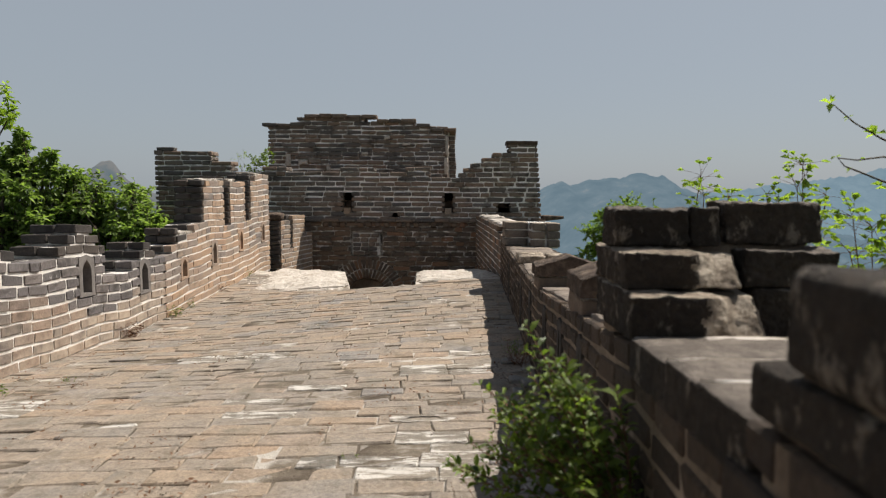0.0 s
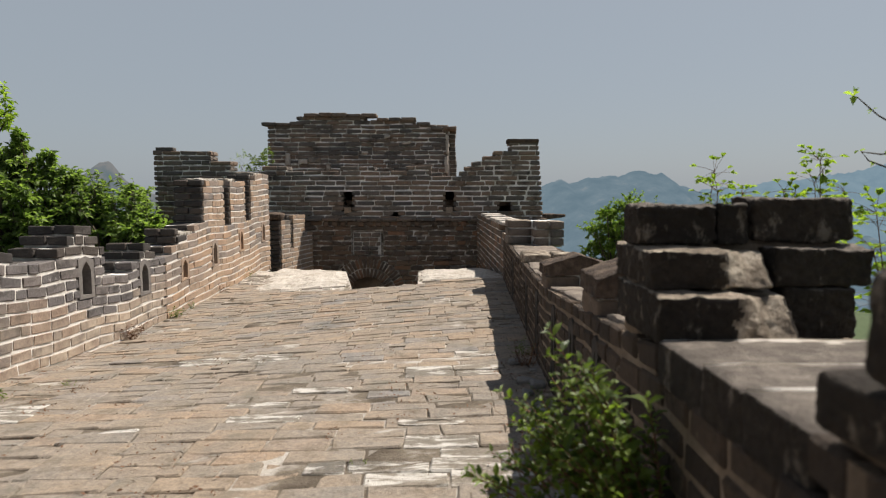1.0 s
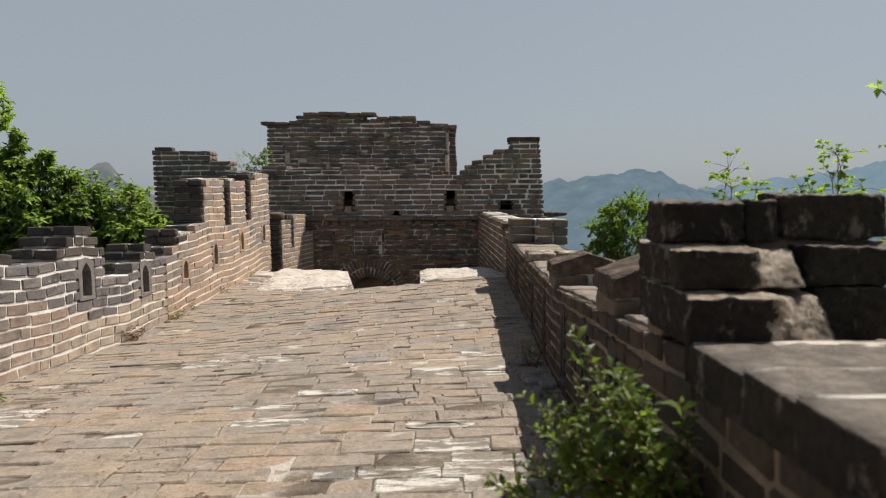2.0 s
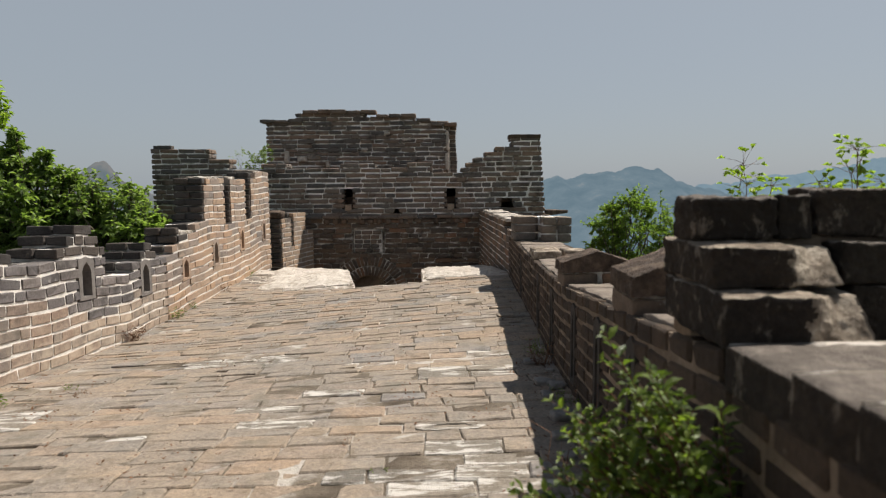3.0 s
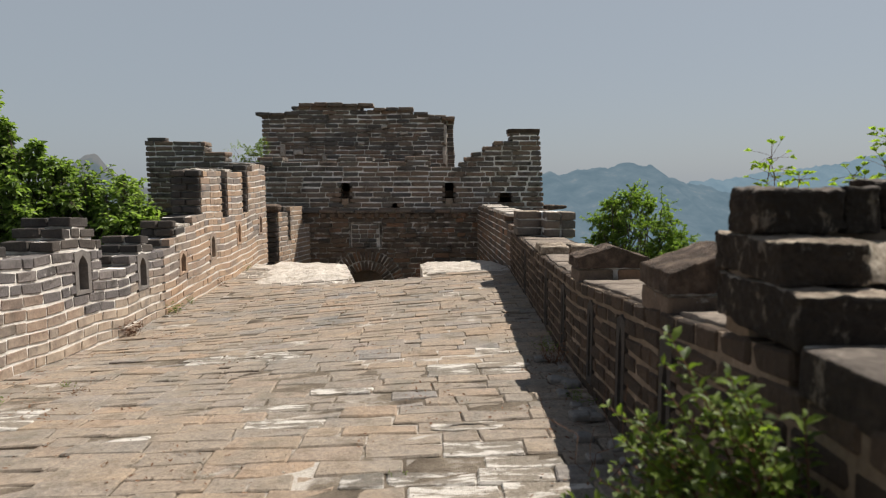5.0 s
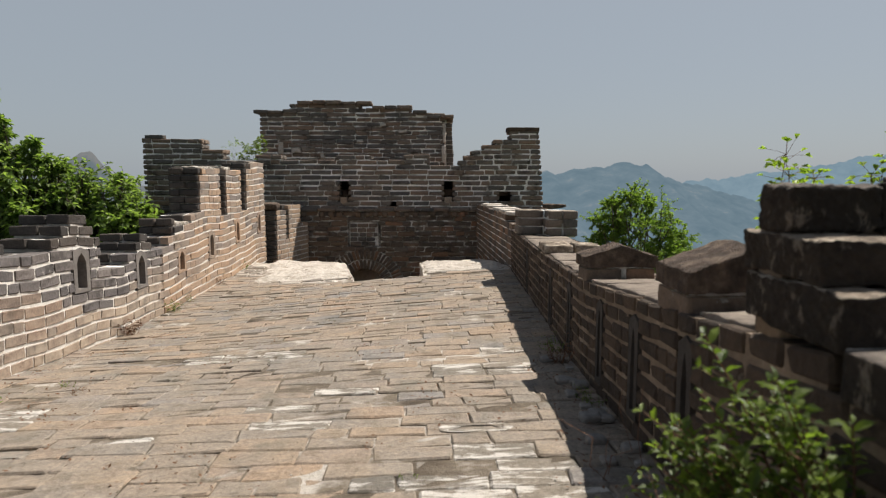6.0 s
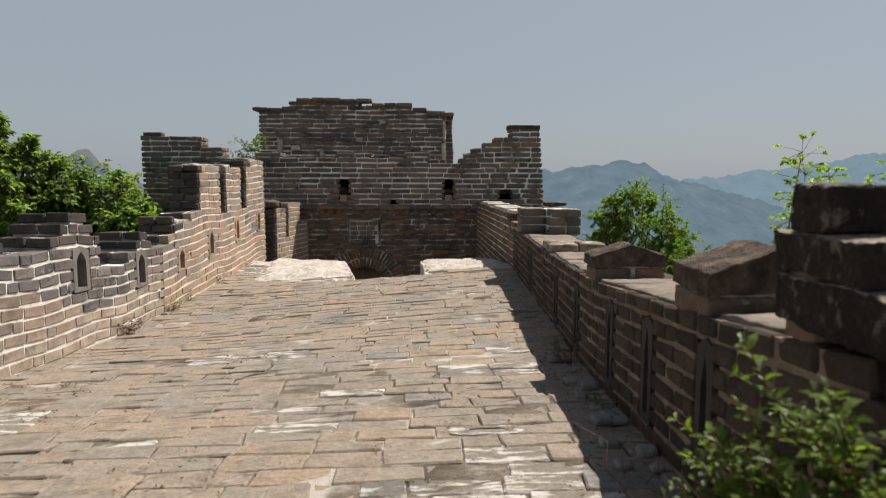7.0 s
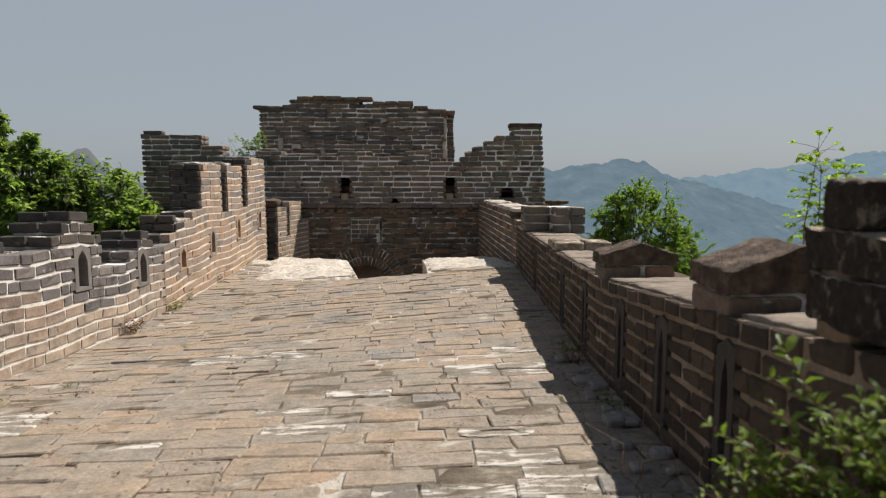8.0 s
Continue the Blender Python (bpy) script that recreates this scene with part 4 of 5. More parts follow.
for a, b, c, d in WIN:
    z0, z1 = -2.4 + c * HT, -2.4 + d * HT
    Vn, Fn = [], []
    ya, yb = TOWER_Y + 0.47, TOWER_Y + 1.5
    corners = [(a - 0.05, z0 - 0.05), (b + 0.05, z0 - 0.05), (b + 0.05, z1 + 0.05), (a - 0.05, z1 + 0.05)]
    Vn += [(x, ya, z) for x, z in corners] + [(x, yb, z) for x, z in corners]
    Fn += [[i, (i + 1) % 4, 4 + (i + 1) % 4, 4 + i] for i in range(4)] + [[4, 5, 6, 7]]
    dark_boxes.append(part("embrasure", (Vn, Fn), M_DARK, tower, "unseen dark box added to blacken the opening"))
# worn sills, spout and cap
for a, dark_box in zip((-2.32, 0.02), dark_boxes):
    part("window_sill", worn_block(a + 0.005, a + 0.175, TOWER_Y - 0.012, TOWER_Y + 0.3, 0.99, 1.14, 0.012, 70, 5), M_FLOOR, dark_box, "pale tan sill brick")


def spout_shape(q, s):
    return Vector((q.x, q.y * (1 - 0.25 * (q.x / s.x)), q.z * (0.85 - 0.3 * (q.x / s.x)) + 0.012 * (q.x / s.x)))


part("water_spout", worn_block(2.28, 2.80, TOWER_Y + 0.02, TOWER_Y + 0.2, 0.86, 0.99, 0.006, 72, 5, 0.5, spout_shape), M_COPING, tower, "projecting stone water spout")
part("cap_course", worn_block(1.44, 2.15, TOWER_Y - 0.02, TOWER_Y + 0.4, 2.60, 2.69, 0.006, 75, 6, 0.3), M_BRICK_R, tower, "dark flat capping bricks")


part("cap_brick", worn_block(-6.6, -6.2, TOWER_Y + 0.02, TOWER_Y + 0.24, -2.4 + HT * round(tk(2.42)) - 0.006, -2.4 + HT * round(tk(2.42)) + 0.075, 0.008, 76, 5, 0.3), M_BRICK_T, tower, "loose brick on the broken top")


def bld_P(u, w, h):
    return (u, 17.0 + w, 1.2 + h)


def bk(z):
    return (z - 1.2) / HT


BTOP = [(-4.72, bk(3.3)), (-3.94, bk(3.52)), (-2.09, bk(3.4)), (-0.76, bk(3.3)), (-0.3, bk(3.2)), (0.12, bk(3.2))]
masonry(tower, bld_P, -4.72, 0.12, top_of(BTOP), 0.6, HT, 6, M_BRICK_T, M_MORTAR_B, lambda p: p.x, back=True, lengths=LEN_T, limit=200, jit=0.017, wob=0.012, joint=0.022, recess=0.036, chamfer=0.016, upright=0.6, sway=0.03)
x = -4.84
while x < 0.1:
    l = rng.uniform(0.32, 0.42)
    z = 1.2 + HT * round(top_of(BTOP)(x + 0.1))
    if rng.random() < 0.93:
        part("eave_brick", worn_block(x, x + l - 0.012, 16.9 + rng.uniform(-0.02, 0.03), 17.4, z - 0.03, z + 0.06 + rng.uniform(-0.02, 0.025), 0.009, int(x * 13), 3, 0.3), M_BRICK_T, tower)
    x += l


for i, (x, z, w, h) in enumerate([(-4.24, 2.2, 0.13, 0.3), (-3.9, 2.22, 0.26, 0.13), (-3.62, 2.27, 0.34, 0.12), (0.02, 2.0, 0.09, 0.42), (0.05, 2.5, 0.07, 0.5), (-3.15, 2.05, 0.1, 0.2), (-2.2, 2.5, 0.16, 0.07), (-1.6, 2.9, 0.16, 0.1), (-1.1, 2.75, 0.2, 0.08)]):
    part("lime_patch", worn_block(x, x + w, 16.92, 17.1, z, z + h, 0.03, 300 + i, 7, 0.4), M_FLOOR if i == 2 else M_LIME, tower, "pale patch of exposed lime core")


def bld_side_P(u, w, h):
    return (0.33 - w - 0.02 * math.sin(h * 5), u, 1.2 + h)


masonry(tower, bld_side_P, 17.3, 20.5, lambda u: bk(3.22), 0.3, HT, 12, M_BRICK_T, M_MORTAR, lambda p: p.y, back=False, lengths=LEN_T, limit=60, recess=0.008, jit=0.012, wob=0.012, joint=0.02)

# body of the tower behind its front
V, Fc = [], []


def prism(V, Fc, x0, x1, y0, y1, z0, z1):
    o = len(V)
    V += [(x, y, z) for z in (z0, z1) for x, y in ((x0, y0), (x1, y0), (x1, y1), (x0, y1))]
    Fc += [[o + 3, o + 2, o + 1, o], [o + 4, o + 5, o + 6, o + 7]] + [[o + i, o + (i + 1) % 4, o + 4 + (i + 1) % 4, o + 4 + i] for i in range(4)]


prism(V, Fc, -6.6, -6.1, 15.0, 21.5, -8, 1.9)
prism(V, Fc, 1.75, 2.15, 15.0, 21.5, -8, 1.7)
prism(V, Fc, -6.6, 2.15, 21.5, 22.0, -8, 1.9)
prism(V, Fc, -6.1, 1.75, 15.0, 21.5, 1.15, 1.3)
prism(V, Fc, -6.6, 2.3, 14.55, 15.0, -8, -2.4)
prism(V, Fc, -4.7, 0.05, 17.6, 20.5, 1.3, 3.1)
part("tower_body", (V, Fc), M_BRICK_T, tower)


# ---- plants ----
def tube(V, Fc, pts, r0, r1, n=6):
    o = len(V)
    for i, p in enumerate(pts):
        p = Vector(p)
        d = (Vector(pts[min(i + 1, len(pts) - 1)]) - Vector(pts[max(i - 1, 0)])).normalized()
        a = d.orthogonal().normalized()
        b = d.cross(a)
        r = r0 + (r1 - r0) * i / (len(pts) - 1)
        for k in range(n):
            t = 2 * math.pi * k / n
            V.append(tuple(p + (a * math.cos(t) + b * math.sin(t)) * r))
    for i in range(len(pts) - 1):
        for k in range(n):
            Fc.append([o + i * n + k, o + i * n + (k + 1) % n, o + (i + 1) * n + (k + 1) % n, o + (i + 1) * n + k])


def bent(rng, a, b, n=6, wob=0.08):
    a, b = Vector(a), Vector(b)
    L = (b - a).length
    return [a.lerp(b, i / n) + Vector((rng.gauss(0, 1), rng.gauss(0, 1), rng.gauss(0, 0.6))) * wob * L * math.sin(math.pi * i / n) * 0.5 for i in range(n + 1)]


def leaf(V, Fc, rng, p, d, size, width=0.5, droop=0.25):
    """A pointed leaf folded along its rib."""
    d = d.normalized()
    side = d.cross(Vector((rng.gauss(0, 0.35), rng.gauss(0, 0.35), 1))).normalized()
    up = side.cross(d).normalized()
    o = len(V)
    w = size * width / 2
    tip = p + d * size - Vector((0, 0, droop * size))
    V += [tuple(p), tuple(p + d * size * 0.5 + side * w + up * w * 0.35), tuple(tip), tuple(p + d * size * 0.5 - side * w + up * w * 0.35)]
    Fc += [[o, o + 1, o + 2], [o, o + 2, o + 3]]


def spray(VL, FL, VW, FW, rng, a, b, size, count, width=0.5, twig=0.004):
    """A twig from a to b, with leaves along it."""
    pts = bent(rng, a, b, 5, 0.12)
    tube(VW, FW, pts, twig, twig * 0.4, 4)
    for i in range(count):
        t = rng.uniform(0.15, 1.0)
        f = t * 5
        k = min(4, int(f))
        p = Vector(pts[k]).lerp(Vector(pts[k + 1]), f - k)
        dirv = (Vector(b) - Vector(a)).normalized() * 0.5 + Vector((rng.gauss(0, 1), rng.gauss(0, 1), rng.gauss(0.15, 0.6))) * 0.8
        leaf(VL, FL, rng, p, dirv, size * rng.uniform(0.6, 1.25), width)


def tree(name, label, foot, clumps, leaf_size, leaf_material, seed, density=60, trunk=0.09, category="tree", sprays=16, wood=None, group=""):
    """clumps: (x, y, z, radius). A trunk, a limb to each clump, and sprays of leaves on every limb."""
    rng = random.Random(seed)
    th = empty(name, label, category, "", group)
    VW, FW, VL, FL = [], [], [], []
    c = sum((Vector(q[:3]) for q in clumps), Vector()) / len(clumps)
    foot = Vector(foot)
    fork = foot.lerp(c, 0.62)
    tube(VW, FW, bent(rng, foot, fork, 8, 0.06), trunk, trunk * 0.6, 8)
    VB, FB = [], []
    for x, y, z, r in clumps:
        q = Vector((x, y, z))
        limb = bent(rng, fork, q, 6, 0.15)
        tube(VB, FB, limb, trunk * 0.45, trunk * 0.12, 6)
        for s in range(sprays):
            d = Vector((rng.gauss(0, 1), rng.gauss(0, 1), rng.gauss(0.15, 0.8))).normalized()
            a = q + d * r * rng.uniform(0.0, 0.45)
            b = q + d * r * rng.uniform(0.6, 1.55)
            spray(VL, FL, VB, FB, rng, a, b, leaf_size, density, 0.5, trunk * 0.06)
    bole = part("trunk", (VW, FW), wood or M_BARK, th)
    part("branchwork", (VB, FB), wood or M_BARK, bole)["kind"] = "stuff"
    part("crown", (VL, FL), leaf_material, th)
    return th


rng = random.Random(4)


def ellipse_clumps(rng, c, rad, n, r):
    out = []
    while len(out) < n:
        p = Vector((rng.uniform(-1, 1), rng.uniform(-1, 1), rng.uniform(-1, 1)))
        if 0.25 < p.length < 1:
            out.append((c[0] + p.x * rad[0], c[1] + p.y * rad[1], c[2] + p.z * rad[2], r * rng.uniform(0.7, 1.3)))
    return out


tree("broadleaf_tree", "bright green broadleaf tree rising behind the parapet", (-9.3, 13.5, -6.0),
     ellipse_clumps(rng, (-9.4, 13.2, 0.5), (1.75, 1.0, 1.35), 95, 0.38) + ellipse_clumps(rng, (-8.0, 13.3, 0.3), (0.8, 0.8, 1.4), 40, 0.36)
     + [(-8.65, 13.0, 2.62, 0.13), (-8.75, 13.0, 2.4, 0.17), (-8.85, 13.0, 2.15, 0.22), (-8.05, 13.0, 2.2, 0.1), (-8.12, 13.0, 1.95, 0.14), (-9.05, 13.0, 1.98, 0.34)] + ellipse_clumps(random.Random(44), (-8.7, 12.35, 0.7), (1.1, 0.25, 1.05), 60, 0.28) + [(-8.8, 13.0, 1.90, 0.3), (-8.55, 13.0, 1.83, 0.30), (-8.2, 12.9, 1.75, 0.3), (-9.0, 13.0, 1.73, 0.4), (-8.75, 13.0, 2.15, 0.3), (-8.45, 13.0, 2.02, 0.3), (-8.2, 13.1, 1.88, 0.3), (-7.95, 13.1, 1.75, 0.28), (-7.75, 13.2, 1.75, 0.26), (-8.9, 13.1, 2.25, 0.25), (-8.3, 13.1, 1.73, 0.36), (-8.7, 13.1, 1.92, 0.4), (-8.95, 13.2, 2.08, 0.35), (-7.78, 13.2, 1.80, 0.16), (-7.85, 13.2, 1.75, 0.2)], 0.15, M_LEAF, 1, 11, 0.12, sprays=11)
tree("broadleaf_tree", "bushy green tree with dense crown behind the parapet", (-7.0, 13.8, -6.0),
     ellipse_clumps(rng, (-7.1, 13.3, 0.3), (1.1, 0.9, 1.35), 90, 0.34) + ellipse_clumps(rng, (-6.1, 12.9, 0.1), (0.65, 0.6, 0.95), 34, 0.27)
     + [(-6.55, 13.3, 1.5, 0.2), (-7.25, 13.3, 1.5, 0.26), (-6.1, 13.0, 0.95, 0.2)], 0.14, M_LEAF, 2, 10, 0.12, sprays=11)
tree("overhanging_branch", "leafy branch reaching in from a taller tree", (-11.5, 12.5, -5.0),
     [(-8.8, 12.6, 3.35, 0.3), (-8.95, 12.6, 3.05, 0.3), (-8.6, 12.6, 2.98, 0.2), (-9.4, 12.6, 3.3, 0.4)], 0.13, M_LEAF_Y, 3, 14, 0.1, sprays=9)
tree("small_tree", "slender young tree with light green leaves beyond the parapet", (3.6, 12.2, -5.0),
     ellipse_clumps(rng, (3.6, 12.0, 0.15), (1.0, 0.7, 1.2), 90, 0.27) + ellipse_clumps(rng, (4.25, 12.0, -0.5), (0.95, 0.6, 0.95), 50, 0.27)
     + [(3.45, 12.0, 1.25, 0.2), (3.15, 12.0, 1.1, 0.2), (3.85, 12.0, 1.05, 0.2), (2.75, 12.0, 0.15, 0.2), (2.6, 12.0, -0.1, 0.15), (4.5, 12.1, 0.05, 0.26), (4.75, 12.1, -0.3, 0.26), (4.3, 12.1, 0.4, 0.24), (4.95, 12.1, -0.65, 0.28), (4.6, 12.0, -0.6, 0.3), (4.15, 12.0, 0.75, 0.2)], 0.056, M_LEAF_S, 5, 31, 0.06, sprays=12)


def sapling(label, foot, tips, size, seed, leaves=24):
    """A thin stem whose lobed leaves stand at the ends of its twigs."""
    rng = random.Random(seed)
    th = empty("sapling", label, "plant", "", "saplings outside the parapet")
    VW, FW, VL, FL = [], [], [], []
    foot = Vector(foot)
    for tx, ty, tz, r in tips:
        tip = Vector((tx, ty, tz))
        pts = bent(rng, foot, tip, 7, 0.05)
        tube(VW, FW, pts, 0.006, 0.0018, 5)
        for s in range(leaves):
            p = Vector(pts[-1]).lerp(Vector(pts[-2]), rng.uniform(0, 1.0)) if rng.random() < 0.8 else tip
            d = Vector((rng.gauss(0, 1), rng.gauss(0, 0.7), rng.gauss(0.3, 0.6))).normalized()
            e = p + d * r * rng.uniform(0.5, 1.0)
            tube(VW, FW, [p, p.lerp(e, 0.5) + Vector((0, 0, 0.003)), e], 0.0012, 0.0008, 3)
            for a in (-0.9, -0.35, 0.35, 0.9):
                dd = Matrix.Rotation(a, 3, "Z") @ d
                leaf(VL, FL, rng, e, dd, size * rng.uniform(1.0, 1.6), 0.58, 0.3)
    part("stem", (VW, FW), M_TWIG, th)
    part("leaves", (VL, FL), M_LEAF_Y, th)
    return th


sapling("young sapling with yellow-green lobed leaves", (1.35, 3.3, -1.0), [(1.31, 3.2, 1.60, 0.09), (1.33, 3.2, 1.50, 0.10), (1.48, 3.25, 1.49, 0.06), (1.36, 3.2, 1.40, 0.08), (1.30, 3.25, 1.28, 0.07)], 0.028, 3, 30)
sapling("taller sapling with yellow-green lobed leaves", (1.75, 3.0, -1.0), [(1.66, 2.9, 1.64, 0.09), (1.64, 2.9, 1.54, 0.09), (1.50, 2.9, 1.50, 0.07), (1.58, 2.95, 1.47, 0.07), (1.78, 2.9, 1.5, 0.09)], 0.028, 4, 30)
sapling("leaning shrub with fresh yellow-green leaves", (2.0, 2.6, -1.0), [(1.55, 2.35, 1.42, 0.10), (1.66, 2.4, 1.38, 0.12), (1.72, 2.35, 1.50, 0.10), (1.80, 2.4, 1.3, 0.12), (1.58, 2.4, 1.28, 0.10)], 0.03, 6, 28)


def bare_branch(label, pts, buds, seed):
    rng = random.Random(seed)
    th = empty("budding_branch", label, "branch", "", "budding branches")
    VW, FW, VL, FL = [], [], [], []
    tube(VW, FW, [Vector(p) for p in pts], 0.006, 0.002, 5)
    for x, y, z, n, size in buds:
        for _ in range(n):
            leaf(VL, FL, rng, Vector((x, y, z)), Vector((rng.gauss(-0.4, 0.6), rng.gauss(0, 0.5), rng.gauss(0.2, 0.5))), size, 0.55)
    part("stem", (VW, FW), M_BARK, th)
    part("leaves", (VL, FL), M_LEAF_Y, th)


bare_branch("thin bare branch with opening leaf buds", [(2.6, 2.8, -1.2), (2.2, 2.5, 1.2), (1.85, 2.3, 1.6), (1.6, 2.3, 1.715), (1.5, 2.3, 1.77), (1.42, 2.3, 1.835)], [(1.41, 2.3, 1.84, 7, 0.045), (1.48, 2.3, 1.79, 3, 0.02), (1.585, 2.3, 1.73, 6, 0.05)], 1)
bare_branch("thin crooked branch with small buds", [(2.6, 2.9, -1.2), (2.1, 2.5, 1.1), (1.8, 2.3, 1.5), (1.62, 2.3, 1.555), (1.53, 2.3, 1.59), (1.475, 2.3, 1.61), (1.445, 2.3, 1.645)], [(1.44, 2.3, 1.645, 3, 0.022), (1.5, 2.3, 1.605, 2, 0.02)], 2)
bare_branch("thin level twig with buds", [(2.5, 2.9, -1.2), (2.05, 2.5, 1.2), (1.8, 2.32, 1.6), (1.62, 2.3, 1.645), (1.52, 2.3, 1.632), (1.45, 2.3, 1.64)], [(1.55, 2.3, 1.64, 2, 0.02)], 3)

# shrub rooted in the foot of the parapet
def oval_leaf(V, Fc, p, d, side, size, width=0.55):
    """An oval leaf, cupped along its rib, its tip bent down."""
    d, side = d.normalized(), side.normalized()
    up = side.cross(d)
    o = len(V)
    w = size * width / 2
    for t, b, h in ((0, 0, 0), (0.3, 0.85, 0.1), (0.62, 0.95, 0.1), (1.0, 0, -0.16), (0.62, -0.95, 0.1), (0.3, -0.85, 0.1)):
        V.append(tuple(p + d * size * t + side * w * b + up * size * h))
    V.append(tuple(p + d * size * 0.5))
    Fc += [[o + 6, o + k, o + (k + 1) % 6] for k in range(6)]


def leafy_shoot(VW, FW, VL, FL, rng, pts, start, step, size, thick):
    """A shoot along pts, with leaves in pairs that turn from node to node."""
    tube(VW, FW, pts, thick, thick * 0.3, 5)
    length = sum((Vector(pts[k + 1]) - Vector(pts[k])).length for k in range(len(pts) - 1))
    n = max(2, int(length * (1 - start) / step))
    turn = rng.uniform(0, 3.1)
    for k in range(n + 1):
        f = (start + (1 - start) * k / n) * (len(pts) - 1)
        m = min(len(pts) - 2, int(f))
        a, b = Vector(pts[m]), Vector(pts[m + 1])
        p, along = a.lerp(b, f - m), (b - a).normalized()
        turn += 1.2 + rng.gauss(0, 0.3)
        flat = Vector((0, 0, 1)).cross(along)
        flat = flat.normalized() if flat.length > 0.05 else Vector((1, 0, 0))
        for sgn in (-1, 1):
            out = (Matrix.Rotation(turn, 3, along) @ flat) * sgn
            out.z = 0.3 * out.z + rng.gauss(0.12, 0.12)
            d = along * rng.uniform(0.3, 0.7) + out
            side = d.cross(Vector((rng.gauss(0, 0.25), rng.gauss(0, 0.25), 1)))
            oval_leaf(VL, FL, p, d, side, size * rng.uniform(0.65, 1.25) * (1.0 - 0.35 * (k == n)), rng.uniform(0.40, 0.54))


rng = random.Random(14)
shrub = empty("shrub", "leafy green shrub growing from the foot of the parapet", "shrub")
VW, FW, VL, FL = [], [], [], []
root = Vector((0.385, 1.38, floor_z(0.385, 1.38) - 0.02))
tips = [Vector((rng.uniform(0.11, 0.40), rng.uniform(1.2, 1.62), rng.uniform(0.60, 1.21))) for _ in range(38)]
tips += [Vector((0.00 + 0.03 * i, 1.43 + rng.uniform(-0.12, 0.12), 0.80 + 0.035 * i)) for i in range(10)]
tips += [Vector((rng.uniform(0.36, 0.43), rng.uniform(1.12, 1.36), rng.uniform(0.70, 1.05))) for _ in range(6)]
for tip in tips:
    if tip.z > 1.02 and tip.x < 0.17:
        tip.x += 0.08
    mid = root.lerp(tip, 0.55) + Vector((0.05, rng.gauss(0, 0.02), 0.07))
    pts = [root, root.lerp(mid, 0.5) + Vector((rng.gauss(0, 0.012), rng.gauss(0, 0.02), 0)), mid, mid.lerp(tip, 0.5) + Vector((0, 0, 0.02)), tip]
    leafy_shoot(VW, FW, VL, FL, rng, pts, 0.5, 0.031, 0.037, 0.0042)
    for k in range(3):
        a = mid.lerp(tip, rng.uniform(0.05, 0.8))
        b = a + ((tip - mid).normalized() * 0.6 + Vector((rng.gauss(-0.3, 0.6), rng.gauss(0, 0.6), rng.gauss(0.1, 0.4)))).normalized() * rng.uniform(0.06, 0.12)
        if b.x < right_x(b.y) - 0.01:
            leafy_shoot(VW, FW, VL, FL, rng, bent(rng, a, b, 3, 0.1), 0.2, 0.03, 0.032, 0.0018)
part("stem", (VW, FW), M_TWIG, shrub)
part("leaves", (VL, FL), M_LEAF_N, shrub)

# dry stalks and small weeds
def weed(x, y, n, h, mat, seed, label, lean=0.5, leafy=0.0):
    rng = random.Random(seed)
    th = empty("weed", label, "weed", "", "weeds in the paving joints")
    VW, FW = [], []
    z = floor_z(x, y)
    for i in range(n):
        a = Vector((x + rng.gauss(0, 0.03), y + rng.gauss(0, 0.02), z - 0.01))
        b = a + Vector((rng.gauss(0, lean), rng.gauss(0, lean), 1)).normalized() * h * rng.uniform(0.5, 1)
        pts = bent(rng, a, b, 4, 0.2)
        tube(VW, FW, pts, 0.0022, 0.0008, 3)
        if leafy:
            for k in range(3):
                leaf(VW, FW, rng, Vector(pts[k + 2]), Vector((rng.gauss(0, 1), rng.gauss(0, 1), 0.3)), leafy * rng.uniform(0.6, 1.2), 0.4)
    part("stalk", (VW, FW), mat, th)["kind"] = "stuff"


weed(0.09, 1.6, 4, 0.56, M_TWIG, 1, "dry reddish stalks leaning from a joint", 0.35)
weed(0.33, 2.55, 4, 0.4, M_TWIG, 2, "dry reddish stalks beside the parapet", 0.4)
for i, (x, y, n, h, lf) in enumerate([(-3.33, 6.55, 26, 0.22, 0.045), (-3.35, 7.7, 20, 0.18, 0.04), (-3.40, 8.3, 10, 0.14, 0.025), (-3.43, 9.6, 12, 0.18, 0.03), (-3.46, 10.9, 10, 0.2, 0.03),
                                      (-3.0, 4.0, 30, 0.07, 0.04), (-2.55, 4.2, 8, 0.06, 0.02), (-2.75, 4.45, 6, 0.05, 0.02), (-0.42, 2.62, 4, 0.03, 0.012), (0.56, 4.4, 22, 0.2, 0.025), (0.57, 4.75, 18, 0.16, 0.025), (0.5, 3.5, 12, 0.12, 0.02), (-0.5, 9.05, 6, 0.08, 0.02)]):
    weed(x, y, n, h, M_LEAF_N if i % 3 else M_TWIG, 30 + i, "small weed tuft rooted in a brick joint" if i % 3 else "dried brown weed tuft in a joint", 0.6, lf)

# plants on the tower top
tree("wall_top_shrub", "small green shrub growing on the tower top", (-4.45, 15.6, 1.3),
     [(-4.5, 15.3, 2.2, 0.24), (-4.3, 15.3, 2.38, 0.2), (-4.65, 15.3, 2.1, 0.24), (-4.25, 15.2, 2.15, 0.24), (-4.45, 15.2, 2.0, 0.24)], 0.065, M_LEAF_N, 8, 15, 0.02, "shrub", 10)
tree("wall_top_shrub", "thin sparse shrub growing on the tower top", (-4.95, 15.6, 1.3),
     [(-4.98, 15.3, 2.3, 0.2), (-4.9, 15.3, 2.1, 0.2), (-4.85, 15.3, 2.45, 0.12)], 0.05, M_LEAF, 9, 4, 0.012, "shrub", 6)

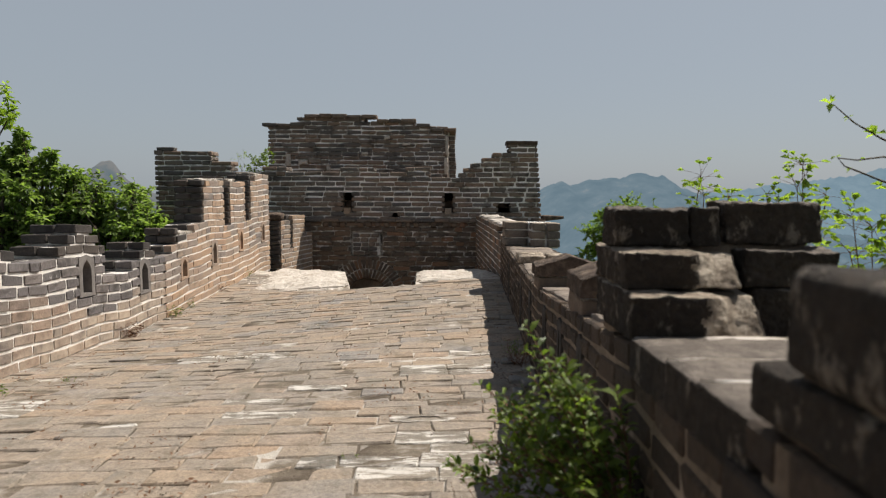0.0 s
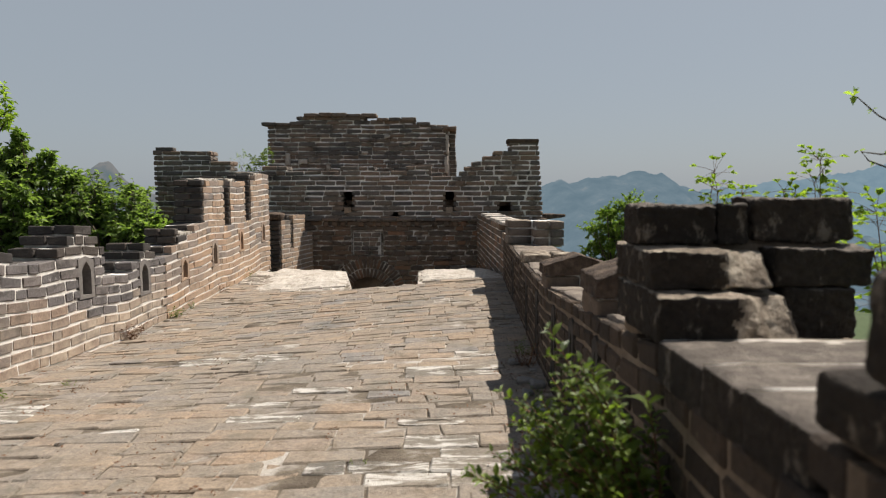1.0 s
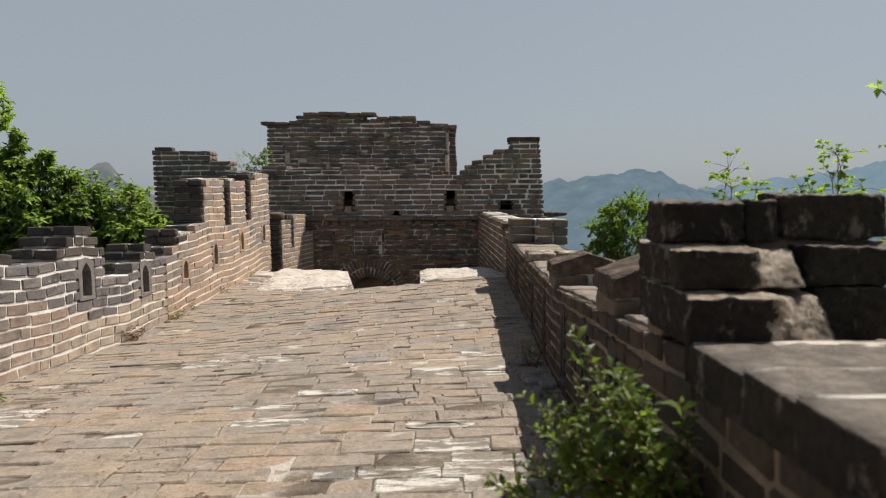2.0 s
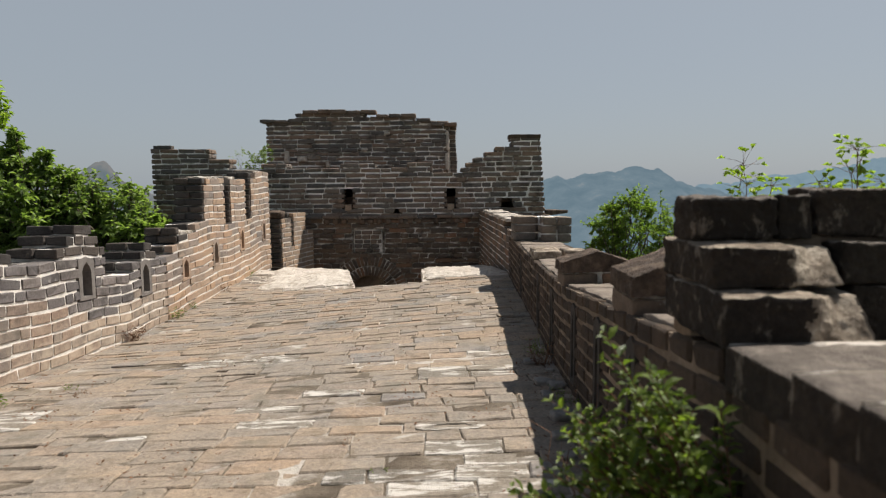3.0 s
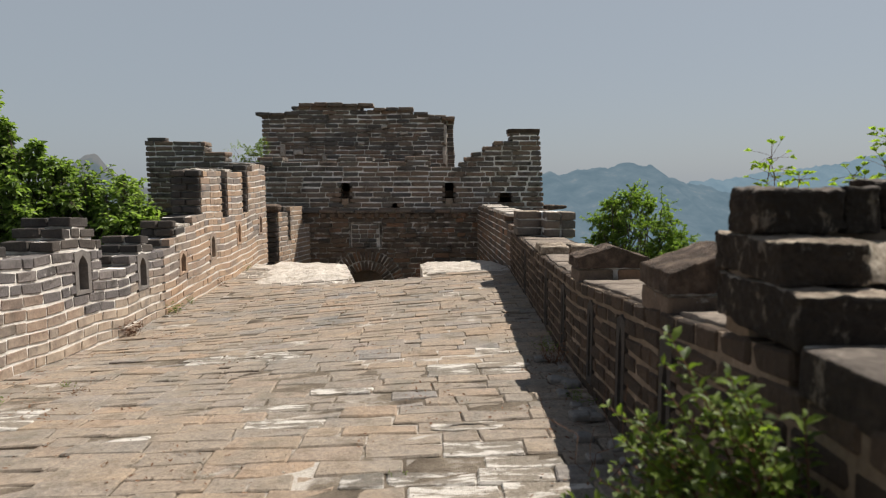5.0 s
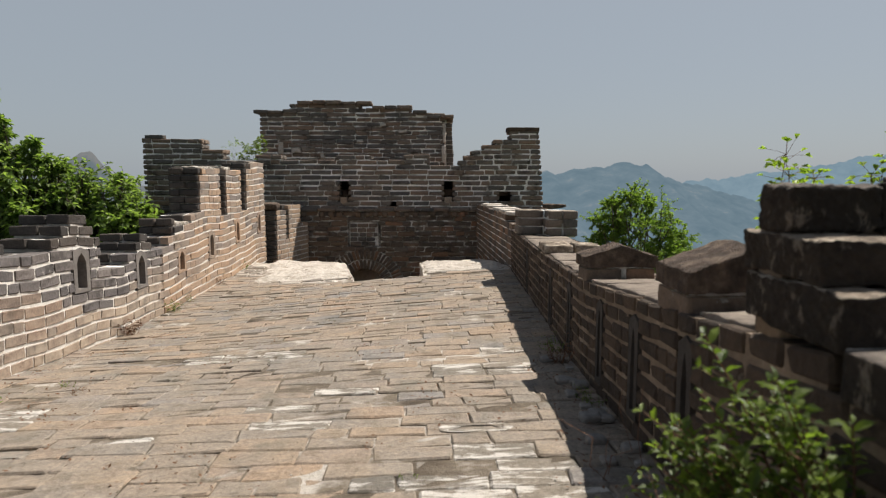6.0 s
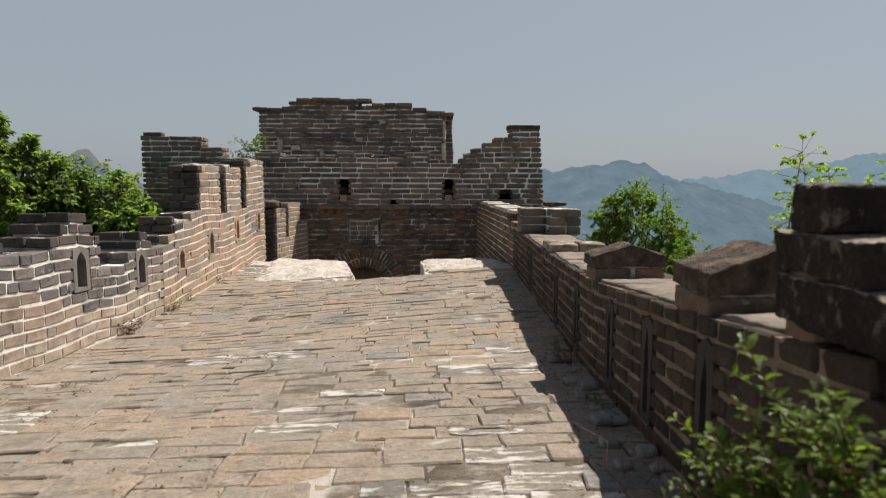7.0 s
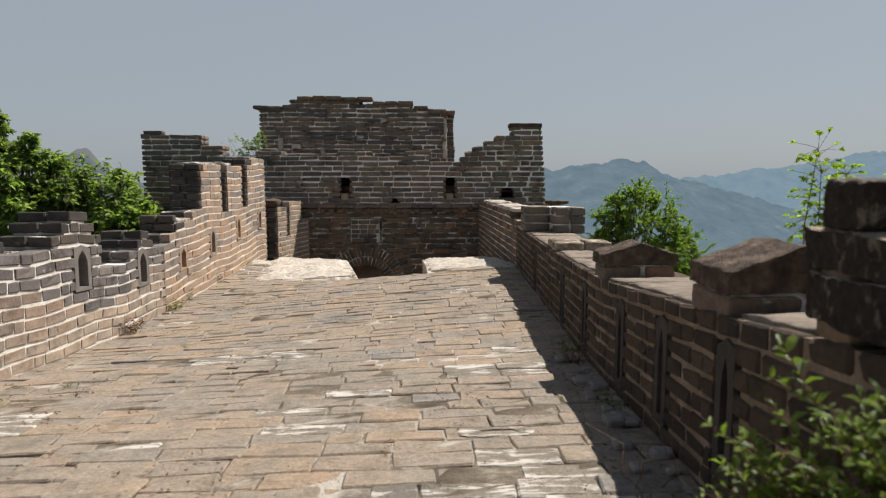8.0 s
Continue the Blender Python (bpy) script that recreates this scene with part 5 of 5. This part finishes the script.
# crumbs of brick and mortar on the walk
rng = random.Random(55)
V, Fc = [], []
for i in range(5200):
    y = 1.5 + 8 * rng.random() ** 1.3
    x = rng.uniform(left_x(y) + 0.05, right_x(y) - 0.05)
    if i % 5 == 0:
        x = right_x(y) - abs(rng.gauss(0, 0.14))
    if noise.noise((x * 1.6, y * 1.6, 3)) < 0.05 and rng.random() < 0.8:
        continue
    s = rng.uniform(0.002, 0.0055)
    o = len(V)
    p = Vector((x, y, floor_z(x, y) + s * 0.3))
    for d in ((1, 0, 0), (-1, 0, 0), (0, 1, 0), (0, -1, 0), (0, 0, 1)):
        V.append(tuple(p + Vector(d) * s * rng.uniform(0.6, 1.3)))
    for a, b in ((0, 2), (2, 1), (1, 3), (3, 0)):
        Fc.append([o + a, o + b, o + 4])
tagged(part("rubble", (V, Fc), M_DIRT, None), "crumbs of brick, lime and dry leaf on the paving", "rubble", "", "stuff")
V, Fc = [], []
for i in range(4200):
    y = 2.0 + 7 * rng.random() ** 1.3
    x = rng.uniform(left_x(y) + 0.05, right_x(y) - 0.05)
    if noise.noise((x * 1.3, y * 1.3, 9)) < 0.12 and not (x < left_x(y) + 0.3 or x > right_x(y) - 0.35):
        continue
    leaf(V, Fc, rng, Vector((x, y, floor_z(x, y) + 0.004)), Vector((rng.gauss(0, 1), rng.gauss(0, 1), 0.15)), rng.uniform(0.012, 0.03), 0.45, -0.1)
tagged(part("leaf_litter", (V, Fc), M_TWIG, None), "dry brown leaf litter in the paving joints", "litter", "", "stuff")


# fallen stones along the shaded foot of the parapet
rng = random.Random(71)
for i in range(22):
    y = rng.uniform(1.95, 4.6)
    r = rng.uniform(0.02, 0.05)
    x = right_x(y) - r - rng.uniform(0.015, 0.16)
    z = floor_z(x, y) - 0.006
    ob = part("loose_stone", worn_block(x - r, x + r * rng.uniform(0.8, 1.2), y - r * rng.uniform(0.7, 1.3), y + r, z, z + r * rng.uniform(0.6, 1.1), r * 0.3, 700 + i, 4, 0.7), M_STONE, None)
    tagged(ob, "small grey broken stone lying at the parapet foot", "stone", "fallen stones at the parapet foot", "")


# ---- hillside and distance ----
def ground_z(x, y):
    d = max(0.0, abs(x + 1.3) - 3.4) + 0.25 * max(0.0, y - 22.0)
    if d < 300:
        return -3.2 - 0.62 * d + 0.0008 * d * d
    return -117.2 - 0.14 * (d - 300) if d < 1500 else -285.2


V, Fc = [], []
N = 90
xs = [math.copysign(abs(i / N) ** 2.6 * 4500, i) - 1.3 for i in range(-N, N + 1)]
ys = [math.copysign(abs(i / N) ** 2.6 * 4500, i) for i in range(-N, N + 1)]
for y in ys:
    for x in xs:
        V.append((x, y, ground_z(x, y) + 0.7 * noise.noise((x * 0.15, y * 0.15, 0))))
W = 2 * N + 1
for j in range(W - 1):
    for i in range(W - 1):
        a = j * W + i
        Fc.append([a, a + 1, a + W + 1, a + W])
tagged(part("ground", (V, Fc), M_EARTH, None), "steep scrub-covered hillside below the wall", "ground", "", "structure")


def ridge(sky, D, depth, drop, seed, material, label, rough):
    """A mountain range: a ridge line with spurs and gullies running down towards the viewer."""
    x0, x1 = sky[0][0], sky[-1][0]
    n, rows_ = 260, 60
    V, Fc = [], []
    for j in range(rows_ + 1):
        t = j / rows_
        for i in range(n + 1):
            x = x0 + (x1 - x0) * i / n
            top = lerp_table(sky, x) + rough * 0.42 * noise.fractal((x * 0.03, seed, 0), 1.0, 2.0, 5)
            spur = noise.fractal((x * 0.006 + 0.2 * t, seed + t * 0.8, 3), 0.9, 2.1, 6)
            z = top - drop * t ** 1.1 + rough * 1.5 * spur * t * (1 - 0.3 * t)
            V.append((x, D - depth * t - 40 * spur * t, z))
    for j in range(rows_):
        for i in range(n):
            a = j * (n + 1) + i
            Fc.append([a, a + 1, a + n + 2, a + n + 1])
    ob = part("backdrop", (V, Fc), material, None)
    tagged(ob, label, "mountains", "", "structure")


# ranges glow in their painted haze colours
ridge([(200, -15), (274, 6), (330, 36), (371, 29), (460, 50), (500, 41), (561, 55), (638, 45), (679, 19), (728, 2), (860, -30), (1025, -75), (1306, -156)], 1800, 900, 330, 1.5, M_FAR_A, "mountain range with haze blue painted in, and pale crags", 22)
ridge([(100, -60), (600, -40), (888, -18), (1052, 4), (1239, 19), (1356, 41), (1473, 47), (1660, 76), (1865, 114), (2400, 130)], 2600, 700, 480, 6.5, M_FAR_B, "far mountain range with pale haze painted into its colour", 26)
ridge([(-1400, 20), (-900, -10), (-700, -5), (-664, 28), (-647, 57), (-628, 62), (-612, 38), (-596, 16), (-565, 4), (-503, -14), (-350, -20), (-150, -40), (-40, -60)], 1200, 500, 260, 9.5, M_FAR_L, "rocky peak above a wooded ridge, haze painted into its colour", 14)

# paving bricks last
emit(fb, "floor_brick", floor, M_FLOOR, lambda p: abs(p.y - 3.0), restname="floor_brickwork", chamfer=0.006, wob=0.0075)
emit(fw, "whitened_brick", floor, M_LIME, lambda p: p.y, limit=120, restname="whitened_brickwork", chamfer=0.012, wob=0.012)
emit(fs, "limed_brick", floor, M_LIMED, lambda p: p.y, limit=120, restname="limed_brickwork", chamfer=0.006, wob=0.007)
